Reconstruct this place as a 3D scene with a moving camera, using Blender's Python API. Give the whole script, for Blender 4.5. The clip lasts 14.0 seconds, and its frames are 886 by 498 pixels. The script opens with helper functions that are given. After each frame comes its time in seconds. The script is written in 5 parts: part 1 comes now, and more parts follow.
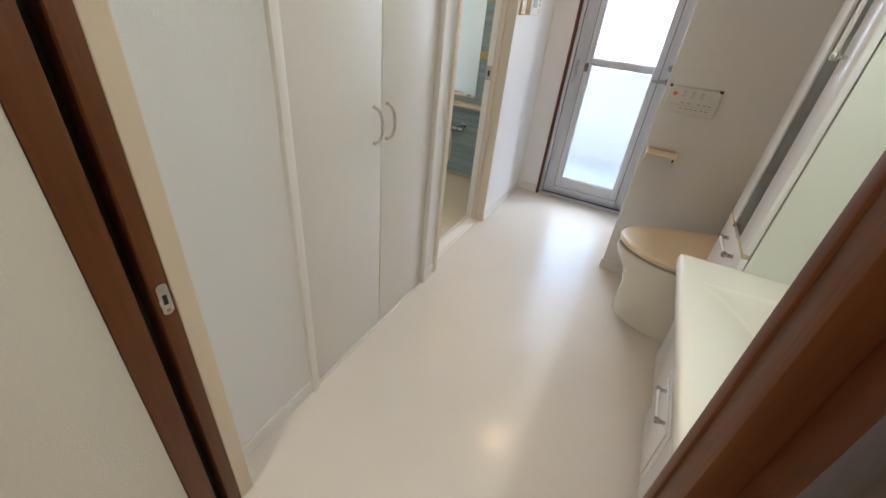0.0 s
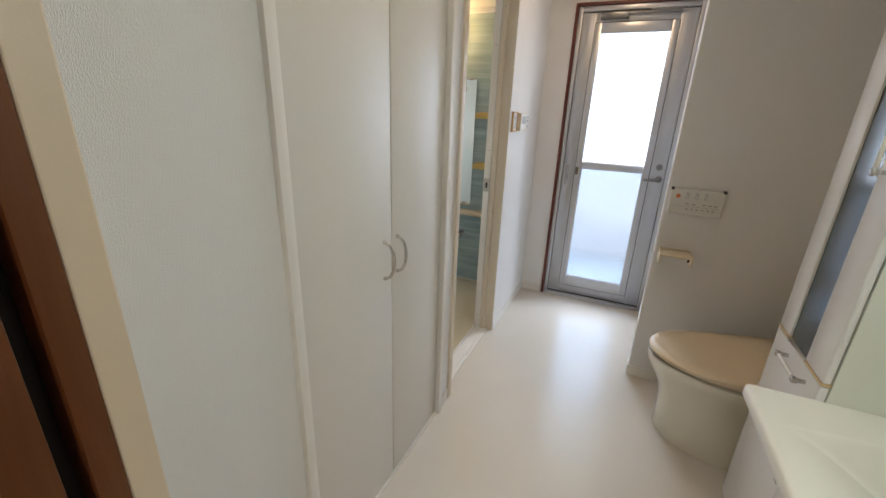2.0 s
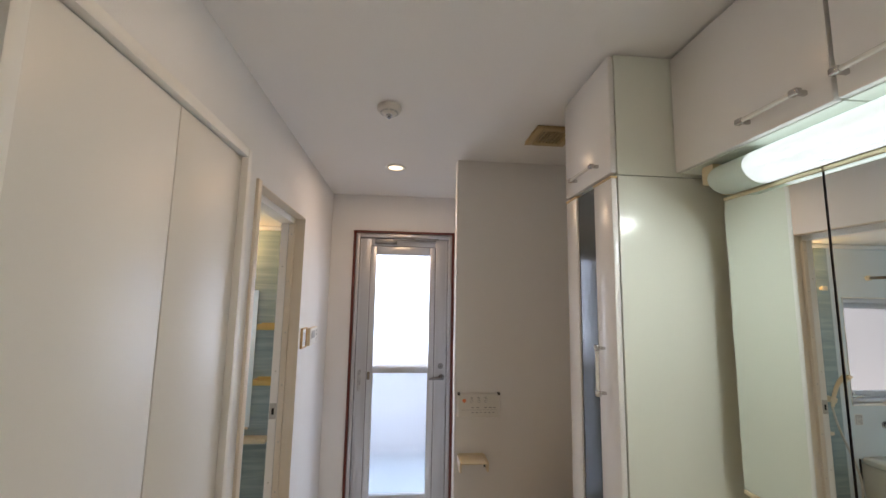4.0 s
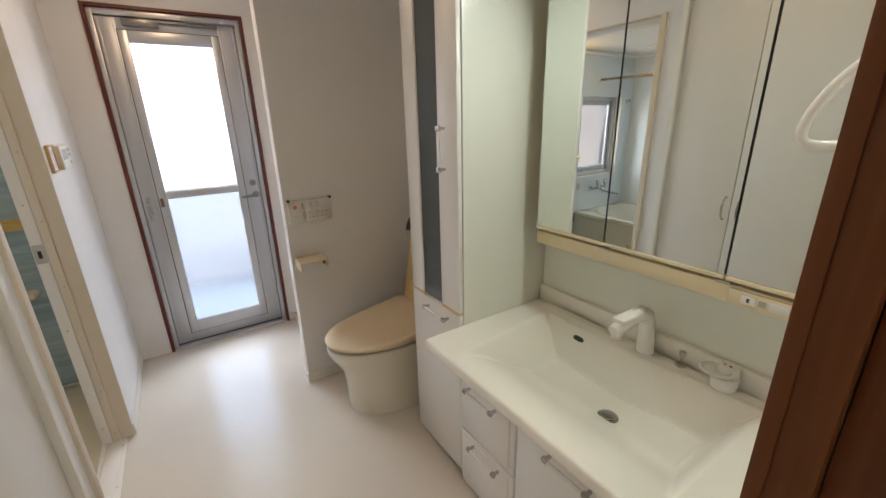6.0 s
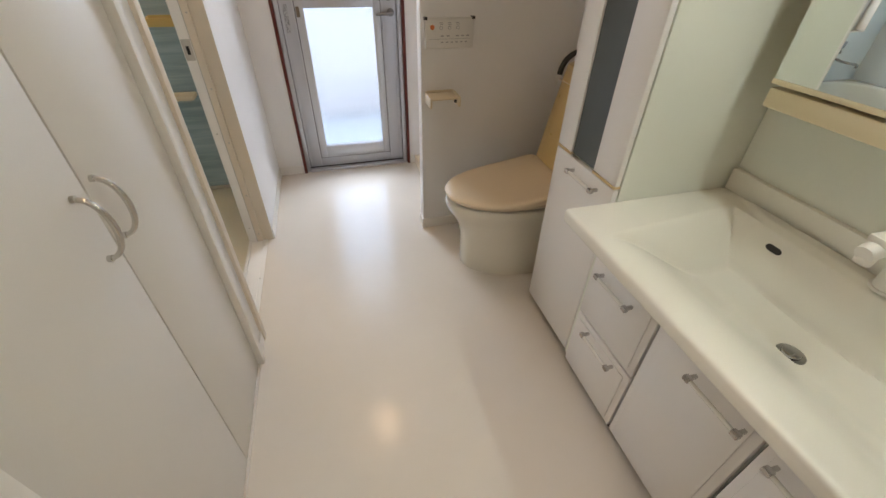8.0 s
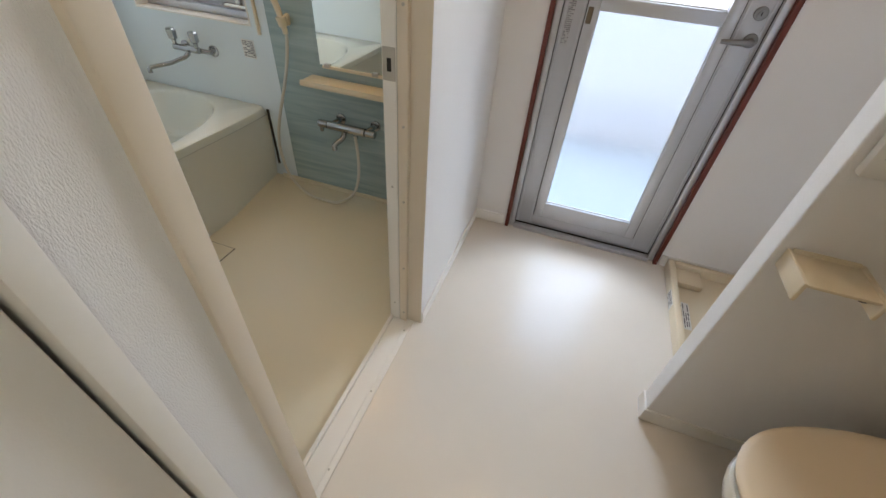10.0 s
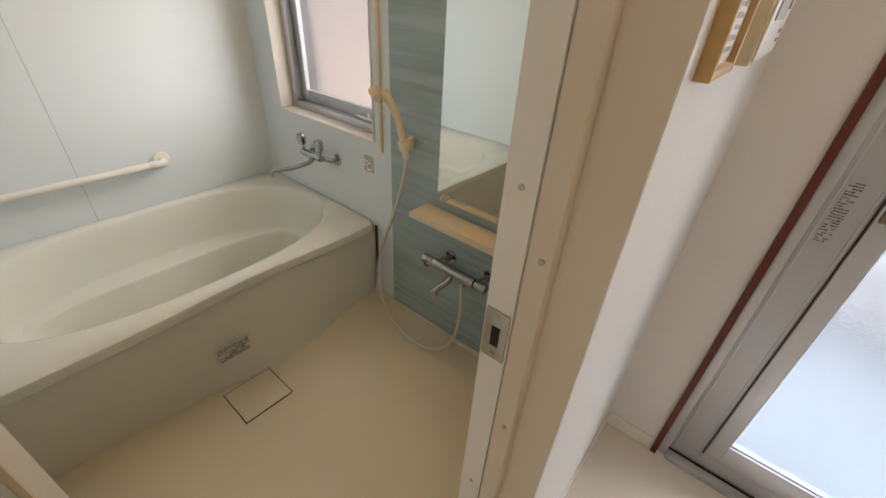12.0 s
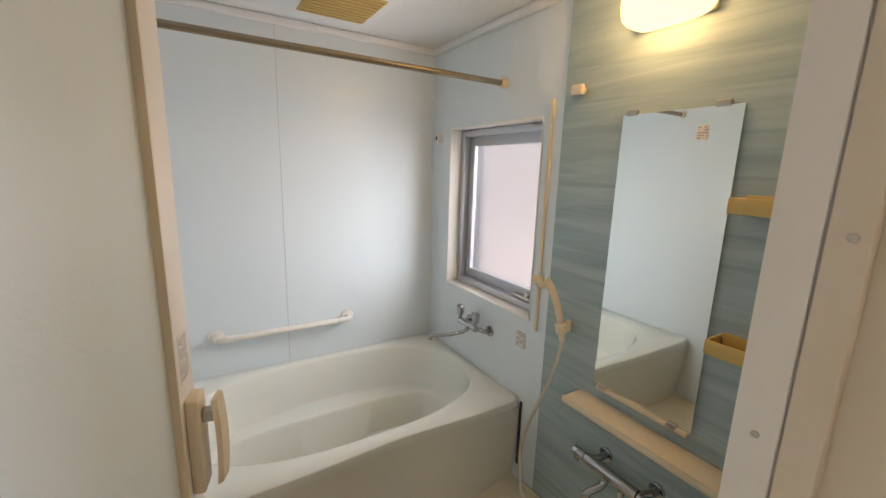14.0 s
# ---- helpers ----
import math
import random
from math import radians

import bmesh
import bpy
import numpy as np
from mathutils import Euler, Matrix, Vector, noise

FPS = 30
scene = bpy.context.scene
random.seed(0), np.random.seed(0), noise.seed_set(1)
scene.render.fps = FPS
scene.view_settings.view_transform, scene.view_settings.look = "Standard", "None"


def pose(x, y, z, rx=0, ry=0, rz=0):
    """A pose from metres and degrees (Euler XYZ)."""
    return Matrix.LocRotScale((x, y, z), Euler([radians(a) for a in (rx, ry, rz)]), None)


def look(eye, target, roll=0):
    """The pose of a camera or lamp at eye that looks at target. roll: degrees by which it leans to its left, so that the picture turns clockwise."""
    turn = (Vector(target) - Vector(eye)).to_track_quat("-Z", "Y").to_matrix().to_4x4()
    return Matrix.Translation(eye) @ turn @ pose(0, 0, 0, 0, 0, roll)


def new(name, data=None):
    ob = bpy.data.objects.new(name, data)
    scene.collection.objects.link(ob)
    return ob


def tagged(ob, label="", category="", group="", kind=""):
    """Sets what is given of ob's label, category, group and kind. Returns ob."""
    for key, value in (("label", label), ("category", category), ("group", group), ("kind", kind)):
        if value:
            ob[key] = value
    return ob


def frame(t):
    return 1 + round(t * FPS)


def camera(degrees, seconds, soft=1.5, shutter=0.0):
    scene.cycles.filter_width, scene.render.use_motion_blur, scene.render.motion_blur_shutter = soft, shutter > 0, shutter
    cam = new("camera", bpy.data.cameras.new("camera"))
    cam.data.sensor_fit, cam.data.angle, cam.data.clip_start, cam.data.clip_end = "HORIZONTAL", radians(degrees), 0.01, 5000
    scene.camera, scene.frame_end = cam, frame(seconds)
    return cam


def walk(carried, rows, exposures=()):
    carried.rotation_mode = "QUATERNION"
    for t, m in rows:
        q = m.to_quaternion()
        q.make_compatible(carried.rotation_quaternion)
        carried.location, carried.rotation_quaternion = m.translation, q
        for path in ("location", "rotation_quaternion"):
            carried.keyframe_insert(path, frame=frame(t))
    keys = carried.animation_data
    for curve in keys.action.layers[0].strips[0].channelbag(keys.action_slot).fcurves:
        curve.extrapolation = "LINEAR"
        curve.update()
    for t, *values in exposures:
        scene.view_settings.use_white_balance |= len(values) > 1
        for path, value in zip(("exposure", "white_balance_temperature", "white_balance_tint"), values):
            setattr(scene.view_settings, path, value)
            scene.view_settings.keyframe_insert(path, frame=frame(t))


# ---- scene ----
cam = camera(95.8, 14.0)
PATH = [
    (0, (0.822, 1.109, 1.343), (0.125, 2.654, 0.282), 6.3),
    (0.5, (0.734, 1.18, 1.347), (-0.044, 2.697, 0.3), 5.6),
    (1, (0.683, 1.232, 1.361), (-0.082, 2.792, 0.371), 4.5),
    (1.5, (0.654, 1.241, 1.385), (-0.107, 2.872, 0.515), 3.3),
    (2, (0.653, 1.233, 1.414), (-0.115, 2.957, 0.751), 2.1),
    (2.5, (0.652, 1.231, 1.46), (-0.079, 3.061, 1.116), 1.7),
    (3, (0.641, 1.206, 1.553), (0.053, 3.118, 1.545), 2.0),
    (3.5, (0.596, 1.211, 1.591), (0.335, 3.184, 1.781), 1.7),
    (4, (0.576, 1.273, 1.588), (0.755, 3.25, 1.835), 1.0),
    (4.2, (0.53, 1.277, 1.613), (0.929, 3.224, 1.832), 0.5),
    (6.3, (0.425, 1.337, 1.452), (1.445, 2.86, 0.652), 0.1),
    (6.5, (0.425, 1.337, 1.435), (1.386, 2.829, 0.514), 0.1),
    (7, (0.426, 1.352, 1.381), (1.206, 2.791, 0.232), 0.4),
    (7.2, (0.422, 1.368, 1.361), (1.11, 2.803, 0.149), 0.5),
    (9.3, (0.45, 2.176, 1.345), (0.405, 3.761, 0.126), 4.9),
    (9.5, (0.413, 2.302, 1.315), (0.252, 3.846, 0.054), 5.0),
    (10, (0.354, 2.598, 1.298), (-0.075, 4.046, -0.013), 4.8),
    (10.5, (0.282, 2.89, 1.319), (-0.225, 4.367, 0.07), 5.5),
    (11, (0.201, 3.109, 1.337), (-0.464, 4.574, 0.15), 5.0),
    (11.5, (0.125, 3.194, 1.351), (-0.728, 4.602, 0.215), 4.4),
    (12, (0.065, 3.21, 1.351), (-0.968, 4.527, 0.257), 3.5),
    (12.5, (0.05, 3.192, 1.357), (-1.165, 4.398, 0.322), 2.6),
    (13, (0.032, 3.166, 1.369), (-1.354, 4.273, 0.446), 1.8),
    (13.5, (0.02, 3.122, 1.392), (-1.524, 4.174, 0.677), 1.6),
    (14, (0.034, 3.09, 1.438), (-1.636, 4.118, 1.048), 1.7),
]
EXPOSE = [(0, 0.13, 6450, 12), (0.5, 0.03, 6450, 12), (1.5, -0.09, 6450, 11), (2.5, -0.15, 6550, 11), (3.0, -0.19, 6850, 13), (3.5, -0.17, 6600, 13), (4.2, -0.25, 6550, 17), (6.3, -0.05, 6850, 14), (7.2, 0.03, 6900, 14), (9.5, -0.06, 6650, 13), (10.0, -0.07, 6650, 12), (11.0, -0.38, 7350, 14), (11.5, -0.40, 7600, 15), (12.0, -0.20, 7650, 16), (12.5, -0.10, 7550, 16), (13.0, 0.03, 7350, 16), (13.5, 0.10, 7150, 17), (14.0, -0.10, 6950, 17)]
walk(cam, [(t, look(eye, target, roll)) for t, eye, target, roll in PATH], EXPOSE)

# ---------------------------------------------------------------- lights
world = bpy.data.worlds.new("world")
scene.world = world
world.use_nodes = True
wn = world.node_tree.nodes
sky = wn.new("ShaderNodeTexSky")
sky.sky_type, sky.sun_disc = "NISHITA", False
sky.sun_elevation, sky.sun_rotation = radians(48), radians(200)
wn["Background"].inputs["Strength"].default_value = 0.10
world.node_tree.links.new(sky.outputs[0], wn["Background"].inputs["Color"])
sun = new("sun", bpy.data.lights.new("sun", "SUN"))
sun.data.energy, sun.data.angle, sun.data.color = 2.5, radians(0.5), (1, 0.96, 0.9)
sun.matrix_world = look((2, -6, 9), (0, 0, 0))


def area_lamp(name, eye, target, sx, sy, watts, colour, shape="RECTANGLE"):
    ob = new(name, bpy.data.lights.new(name, "AREA"))
    ob.data.shape, ob.data.size, ob.data.energy, ob.data.color = shape, sx, watts, colour
    if shape == "RECTANGLE":
        ob.data.size_y = sy
    ob.matrix_world = look(eye, target)
    return ob


DAY = (0.83, 0.915, 1.0)
WARM = (1.0, 0.78, 0.52)
area_lamp("sky_over_balcony", (0.55, 5.8, 1.85), (0.55, 0, 0.95), 4.2, 1.9, 275, DAY)
area_lamp("daylight_bath", (-1.52, 4.52, 1.23), (-1.52, 0, 1.15), 0.68, 0.86, 11.5, (1.0, 0.98, 1.0))
area_lamp("downlight_lamp_far", (0.493, 3.653, 2.372), (0.493, 3.653, 0), 0.08, 0.08, 3.2, (1.0, 0.70, 0.42), "DISK")
area_lamp("downlight_lamp_near", (0.50, 2.20, 2.372), (0.50, 2.20, 0), 0.13, 0.13, 2.0, (1.0, 0.68, 0.38), "DISK")
area_lamp("vanity_tube", (1.425, 1.80, 1.905), (0.75, 1.80, 1.15), 0.64, 0.05, 29.0, (0.90, 1.0, 0.95))
bath_bulb = new("bath_bulb", bpy.data.lights.new("bath_bulb", "POINT"))
bath_bulb.data.energy, bath_bulb.data.color, bath_bulb.data.shadow_soft_size = 6.5, (1.0, 0.58, 0.22), 0.05
bath_bulb.location = (-0.700, 4.222, 1.935)
# unseen fill lamp, added to brighten the hall walls and door frame
hall = area_lamp("hall_fill", (0.5, 0.2, 2.36), (0.5, 0.2, 0), 0.25, 0.25, 11, (1.0, 0.90, 0.76), "DISK")

hall.data.spread = radians(125)

# ---------------------------------------------------------------- materials


def mat(name, colour, rough=0.5, metal=0.0, bump=0.0, bscale=200.0, var=0.03, vscale=3.0, coat=0.0, stretch=(1, 1, 1), spec=0.5, rvar=0.06):
    m = bpy.data.materials.new(name)
    m.use_nodes = True
    nt = m.node_tree
    b = nt.nodes["Principled BSDF"]
    b.inputs["Roughness"].default_value, b.inputs["Metallic"].default_value = rough, metal
    b.inputs["Coat Weight"].default_value = coat
    b.inputs["Coat Roughness"].default_value = 0.06
    b.inputs["Specular IOR Level"].default_value = spec
    tc = nt.nodes.new("ShaderNodeTexCoord")
    mp = nt.nodes.new("ShaderNodeMapping")
    mp.inputs["Scale"].default_value = stretch
    nt.links.new(tc.outputs["Object"], mp.inputs["Vector"])
    n1 = nt.nodes.new("ShaderNodeTexNoise")
    n1.inputs["Scale"].default_value, n1.inputs["Detail"].default_value = vscale, 5
    nt.links.new(mp.outputs[0], n1.inputs["Vector"])
    mx = nt.nodes.new("ShaderNodeMix")
    mx.data_type = "RGBA"
    mx.inputs["A"].default_value = (*[c * (1 - var) for c in colour], 1)
    mx.inputs["B"].default_value = (*[min(1, c * (1 + var)) for c in colour], 1)
    nt.links.new(n1.outputs["Fac"], mx.inputs["Factor"])
    nt.links.new(mx.outputs["Result"], b.inputs["Base Color"])
    if rvar:
        mr = nt.nodes.new("ShaderNodeMapRange")
        mr.inputs["To Min"].default_value, mr.inputs["To Max"].default_value = max(0.02, rough - rvar), min(1, rough + rvar)
        n3 = nt.nodes.new("ShaderNodeTexNoise")
        n3.inputs["Scale"].default_value, n3.inputs["Detail"].default_value = vscale * 4, 3
        nt.links.new(mp.outputs[0], n3.inputs["Vector"])
        nt.links.new(n3.outputs["Fac"], mr.inputs["Value"])
        nt.links.new(mr.outputs[0], b.inputs["Roughness"])
    if bump:
        n2 = nt.nodes.new("ShaderNodeTexNoise")
        n2.inputs["Scale"].default_value, n2.inputs["Detail"].default_value = bscale, 3
        nt.links.new(mp.outputs[0], n2.inputs["Vector"])
        bp = nt.nodes.new("ShaderNodeBump")
        bp.inputs["Strength"].default_value, bp.inputs["Distance"].default_value = bump, 0.002
        nt.links.new(n2.outputs["Fac"], bp.inputs["Height"])
        nt.links.new(bp.outputs[0], b.inputs["Normal"])
    return m


def glow(name, colour, strength):
    m = bpy.data.materials.new(name)
    m.use_nodes = True
    b = m.node_tree.nodes["Principled BSDF"]
    b.inputs["Base Color"].default_value = (*colour, 1)
    b.inputs["Emission Color"].default_value = (*colour, 1)
    b.inputs["Emission Strength"].default_value = strength
    return m


def frosted(name, rough, colour=(1, 1, 1), ior=1.25, bump=0.0, bscale=90.0):
    m = bpy.data.materials.new(name)
    m.use_nodes = True
    nt = m.node_tree
    b = nt.nodes["Principled BSDF"]
    b.inputs["Base Color"].default_value = (*colour, 1)
    b.inputs["Transmission Weight"].default_value = 1.0
    b.inputs["Roughness"].default_value = rough
    b.inputs["IOR"].default_value = ior
    if bump:
        tc = nt.nodes.new("ShaderNodeTexCoord")
        v = nt.nodes.new("ShaderNodeTexVoronoi")
        v.inputs["Scale"].default_value = bscale
        bp = nt.nodes.new("ShaderNodeBump")
        bp.inputs["Strength"].default_value, bp.inputs["Distance"].default_value = bump, 0.003
        nt.links.new(tc.outputs["Object"], v.inputs["Vector"])
        nt.links.new(v.outputs["Distance"], bp.inputs["Height"])
        nt.links.new(bp.outputs[0], b.inputs["Normal"])
    return m


def translucent(name, colour, rough, through_share):
    """Milky sheet with a pebbled skin that lets part of the light through."""
    m = mat(name, colour, rough, bump=0.30, bscale=190, var=0.02)
    nt = m.node_tree
    tr_ = nt.nodes.new("ShaderNodeBsdfTranslucent")
    tr_.inputs["Color"].default_value = (*colour, 1)
    ms = nt.nodes.new("ShaderNodeMixShader")
    ms.inputs[0].default_value = through_share
    nt.links.new(nt.nodes["Principled BSDF"].outputs[0], ms.inputs[1])
    nt.links.new(tr_.outputs[0], ms.inputs[2])
    nt.links.new(ms.outputs[0], nt.nodes["Material Output"].inputs["Surface"])
    return m


def wave_panel(name, colour, dark):
    """Decor panel with soft horizontal ripples."""
    m = mat(name, colour, 0.22, bump=0)
    nt = m.node_tree
    b = nt.nodes["Principled BSDF"]
    tc = nt.nodes.new("ShaderNodeTexCoord")
    mp = nt.nodes.new("ShaderNodeMapping")
    mp.inputs["Scale"].default_value = (1.6, 1.0, 22.0)
    n = nt.nodes.new("ShaderNodeTexNoise")
    n.inputs["Scale"].default_value, n.inputs["Detail"].default_value, n.inputs["Distortion"].default_value = 1.3, 3, 0.6
    mx = nt.nodes.new("ShaderNodeMix")
    mx.data_type = "RGBA"
    mx.inputs["A"].default_value, mx.inputs["B"].default_value = (*dark, 1), (*colour, 1)
    mr = nt.nodes.new("ShaderNodeMapRange")
    mr.inputs["From Min"].default_value, mr.inputs["From Max"].default_value = 0.30, 0.68
    bp = nt.nodes.new("ShaderNodeBump")
    bp.inputs["Strength"].default_value, bp.inputs["Distance"].default_value = 0.5, 0.004
    nt.links.new(tc.outputs["Object"], mp.inputs["Vector"])
    nt.links.new(mp.outputs[0], n.inputs["Vector"])
    nt.links.new(n.outputs["Fac"], mr.inputs["Value"])
    nt.links.new(mr.outputs[0], mx.inputs["Factor"])
    nt.links.new(mx.outputs["Result"], b.inputs["Base Color"])
    nt.links.new(n.outputs["Fac"], bp.inputs["Height"])
    nt.links.new(bp.outputs[0], b.inputs["Normal"])
    return m


WALLPAPER = mat("wallpaper", (0.80, 0.782, 0.763), 0.85, bump=0.7, bscale=1.0, stretch=(760, 760, 260), vscale=0.01, var=0.02)
WALLPAPER_BEIGE = mat("hall_wallpaper", (0.72, 0.68, 0.60), 0.85, bump=0.8, bscale=240, var=0.03)
CEIL = mat("ceiling_paper", (0.80, 0.775, 0.75), 0.9, bump=0.7, bscale=260, var=0.02)
VINYL = mat("floor_vinyl", (0.71, 0.655, 0.58), 0.20, spec=0.45, bump=0.010, bscale=420, var=0.035, vscale=5, rvar=0.03)
SATIN = mat("satin_white_board", (0.75, 0.715, 0.665), 0.38, spec=0.45, bump=0.12, bscale=380, var=0.015)
TRIMWHITE = mat("white_trim", (0.80, 0.77, 0.72), 0.42, bump=0.04, bscale=160, var=0.03)
CREAM_LIGHT = mat("pale_cream_casing", (0.70, 0.61, 0.49), 0.42, bump=0.04, bscale=120, var=0.03)
CREAM = mat("cream_board", (0.67, 0.55, 0.41), 0.42, bump=0.04, bscale=120, var=0.04)
BROWN = mat("brown_wood", (0.125, 0.041, 0.0125), 0.46, spec=0.28, bump=0.25, bscale=14, var=0.30, vscale=9, stretch=(9, 9, 0.7))
# shade on the beige wall edge, put into a dark colour
POCKET_SHADE = mat("dark_pocket_shade", (0.055, 0.040, 0.036), 0.5, bump=0.1, bscale=30, var=0.15, stretch=(8, 8, 1))
REDBROWN = mat("red_brown_trim", (0.12, 0.022, 0.014), 0.4, bump=0.1, bscale=30, var=0.25, vscale=8, stretch=(8, 8, 1))
ALU = mat("silver_aluminium", (0.56, 0.57, 0.60), 0.36, 0.75, bump=0.04, bscale=300, var=0.05)
ALU_MID = mat("weathered_aluminium", (0.50, 0.51, 0.54), 0.40, 0.7, bump=0.05, bscale=240, var=0.07)
ALU_DARK = mat("grey_aluminium", (0.25, 0.25, 0.255), 0.35, 0.8, bump=0.03, bscale=300, var=0.05)
CHROME = mat("chrome", (0.43, 0.44, 0.45), 0.08, 1.0, var=0.02, rvar=0.03)
NICKEL = mat("satin_nickel", (0.62, 0.60, 0.56), 0.26, 1.0, var=0.04)
HANDLE_METAL = mat("grey_chrome", (0.52, 0.51, 0.50), 0.22, 1.0, var=0.04)
STEEL = mat("brushed_steel", (0.50, 0.47, 0.42), 0.33, 1.0, bump=0.1, bscale=90, stretch=(1, 1, 12), var=0.08)
RODSTEEL = mat("dull_brown_steel", (0.34, 0.28, 0.20), 0.24, 1.0, var=0.03)
WOOD = mat("honey_wood", (0.58, 0.37, 0.16), 0.45, bump=0.15, bscale=30, var=0.2, vscale=14, stretch=(1, 1, 5))
CERAMIC = mat("ivory_ceramic", (0.74, 0.70, 0.60), 0.10, coat=0.5, var=0.015, rvar=0.03)
LID = mat("ivory_toilet_plastic", (0.74, 0.61, 0.44), 0.34, var=0.01, rvar=0.01, bump=0.02, bscale=300)
TANK = mat("yellowed_ivory_plastic", (0.66, 0.47, 0.20), 0.30, var=0.03, bump=0.02, bscale=300)
COUNTER = mat("white_resin", (0.83, 0.81, 0.73), 0.18, coat=0.10, var=0.012, rvar=0.03)
LACQUER = mat("white_lacquer", (0.79, 0.775, 0.755), 0.24, coat=0.15, var=0.012, rvar=0.03)
LACQUER_SIDE = mat("pale_cabinet_side", (0.74, 0.76, 0.68), 0.21, coat=0.15, var=0.012, rvar=0.03)
EDGE = mat("yellowed_edge_band", (0.66, 0.49, 0.26), 0.45, var=0.10, vscale=20)
TRAY = mat("yellowed_cream_plastic", (0.74, 0.64, 0.43), 0.35, var=0.04)
PLASTIC = mat("white_plastic", (0.78, 0.76, 0.71), 0.32, var=0.02)
OLDPLASTIC = mat("cream_plastic", (0.72, 0.62, 0.45), 0.35, var=0.04)
YELLOWRACK = mat("yellowed_plastic", (0.58, 0.41, 0.13), 0.38, var=0.05)
BRONZE = mat("dull_bronze", (0.20, 0.16, 0.12), 0.4, 0.8, var=0.08)
VENT = mat("aged_vent_plastic", (0.44, 0.32, 0.16), 0.45, var=0.06)
# white plastic greyed in colour for the shade under the ceiling
SHADED_WHITE = mat("shaded_white_plastic", (0.62, 0.59, 0.54), 0.4, var=0.03)
GREY = mat("grey_plastic", (0.42, 0.42, 0.40), 0.4, var=0.03)
MIDGREY = mat("mid_grey_print", (0.38, 0.37, 0.36), 0.5)
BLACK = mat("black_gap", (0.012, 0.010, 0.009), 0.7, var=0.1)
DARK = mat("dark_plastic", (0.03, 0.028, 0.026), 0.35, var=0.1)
INK = mat("grey_print", (0.13, 0.13, 0.14), 0.6, var=0.1)
INKBROWN = mat("brown_print", (0.16, 0.10, 0.07), 0.6, var=0.1)
PAPER = mat("label_paper", (0.74, 0.73, 0.70), 0.5, var=0.03)
SILVERLABEL = mat("silver_label", (0.48, 0.48, 0.50), 0.4, 0.3, var=0.05)
ORANGE = mat("orange_button", (0.75, 0.22, 0.08), 0.4)
REMOTE = mat("remote_face", (0.72, 0.70, 0.66), 0.35, var=0.02)
MIRROR = mat("mirror_silver", (0.86, 0.90, 0.87), 0.012, 1.0, var=0.0, rvar=0)
SMOKEGLASS = mat("smoked_frosted_glass", (0.07, 0.085, 0.085), 0.12, var=0.04, spec=0.6)
FRP = mat("bath_wall_panel", (0.70, 0.78, 0.82), 0.22, bump=0.04, bscale=60, var=0.01)
FRPCEIL = mat("bath_ceiling_panel", (0.80, 0.82, 0.82), 0.35, bump=0.04, bscale=80, var=0.01)
BATHFLOOR = mat("bath_floor_frp", (0.66, 0.60, 0.46), 0.40, bump=0.35, bscale=330, var=0.03)
TUB = mat("pale_green_tub", (0.71, 0.735, 0.68), 0.13, coat=0.4, var=0.012, rvar=0.03)
TUBAPRON = mat("tub_apron", (0.70, 0.70, 0.635), 0.22, var=0.015)
BLUEPANEL = wave_panel("blue_ripple_panel", (0.39, 0.49, 0.50), (0.26, 0.355, 0.37))
HOSE = mat("shower_hose", (0.60, 0.57, 0.50), 0.45, bump=0.6, bscale=500, var=0.05)
GLASS_DOOR = frosted("figured_glass_clear", 0.26, (0.36, 0.39, 0.44), bump=0.35, bscale=160)
GLASS_LOW = frosted("figured_glass_low", 0.22, (0.32, 0.415, 0.56), bump=0.25, bscale=160)
GLASS_WIN = frosted("window_frosted_glass", 0.40, (0.112, 0.108, 0.110), bump=0.2, bscale=160)
GLASS_LEAF = translucent("frosted_acrylic", (0.86, 0.90, 0.88), 0.36, 0.42)
ACRYL = mat("pale_clear_acrylic", (0.78, 0.77, 0.72), 0.08, coat=0.5, var=0.02)
LAMPGLASS = glow("lit_opal_glass", (1.0, 0.72, 0.34), 2.3)
TUBEEND = translucent("opal_diffuser", (0.80, 0.86, 0.80), 0.30, 0.4)
TUBEGLOW = glow("lit_diffuser", (0.86, 1.0, 1.0), 0.85)
DOWNGLOW = glow("lit_downlight", (1.0, 0.80, 0.54), 2.6)
# emission stands in for daylight falling on the parapet
PARAPET_GLOW = glow("glowing_parapet", (0.93, 0.82, 0.74), 0.62)
BALCONY = mat("balcony_floor", (0.80, 0.76, 0.70), 0.9, bump=0.4, bscale=120)
OUTGROUND = mat("outside_concrete", (0.35, 0.34, 0.33), 0.9, bump=0.4, bscale=60)

# ---------------------------------------------------------------- mesh helpers


def bx(bm, x0, x1, y0, y1, z0, z1, bev=0.0, seg=2):
    b = bmesh.new()
    bmesh.ops.create_cube(b, size=1.0, matrix=Matrix.LocRotScale(((x0 + x1) / 2, (y0 + y1) / 2, (z0 + z1) / 2), None, (abs(x1 - x0), abs(y1 - y0), abs(z1 - z0))))
    if bev:
        bmesh.ops.bevel(b, geom=list(b.edges), offset=bev, segments=seg, affect="EDGES", profile=0.5)
    return merge(bm, b)


def merge(bm, b, m=None):
    if m:
        bmesh.ops.transform(b, matrix=m, verts=b.verts)
    d = bpy.data.meshes.new("tmp")
    b.to_mesh(d)
    b.free()
    bm.from_mesh(d)
    bpy.data.meshes.remove(d)
    return bm


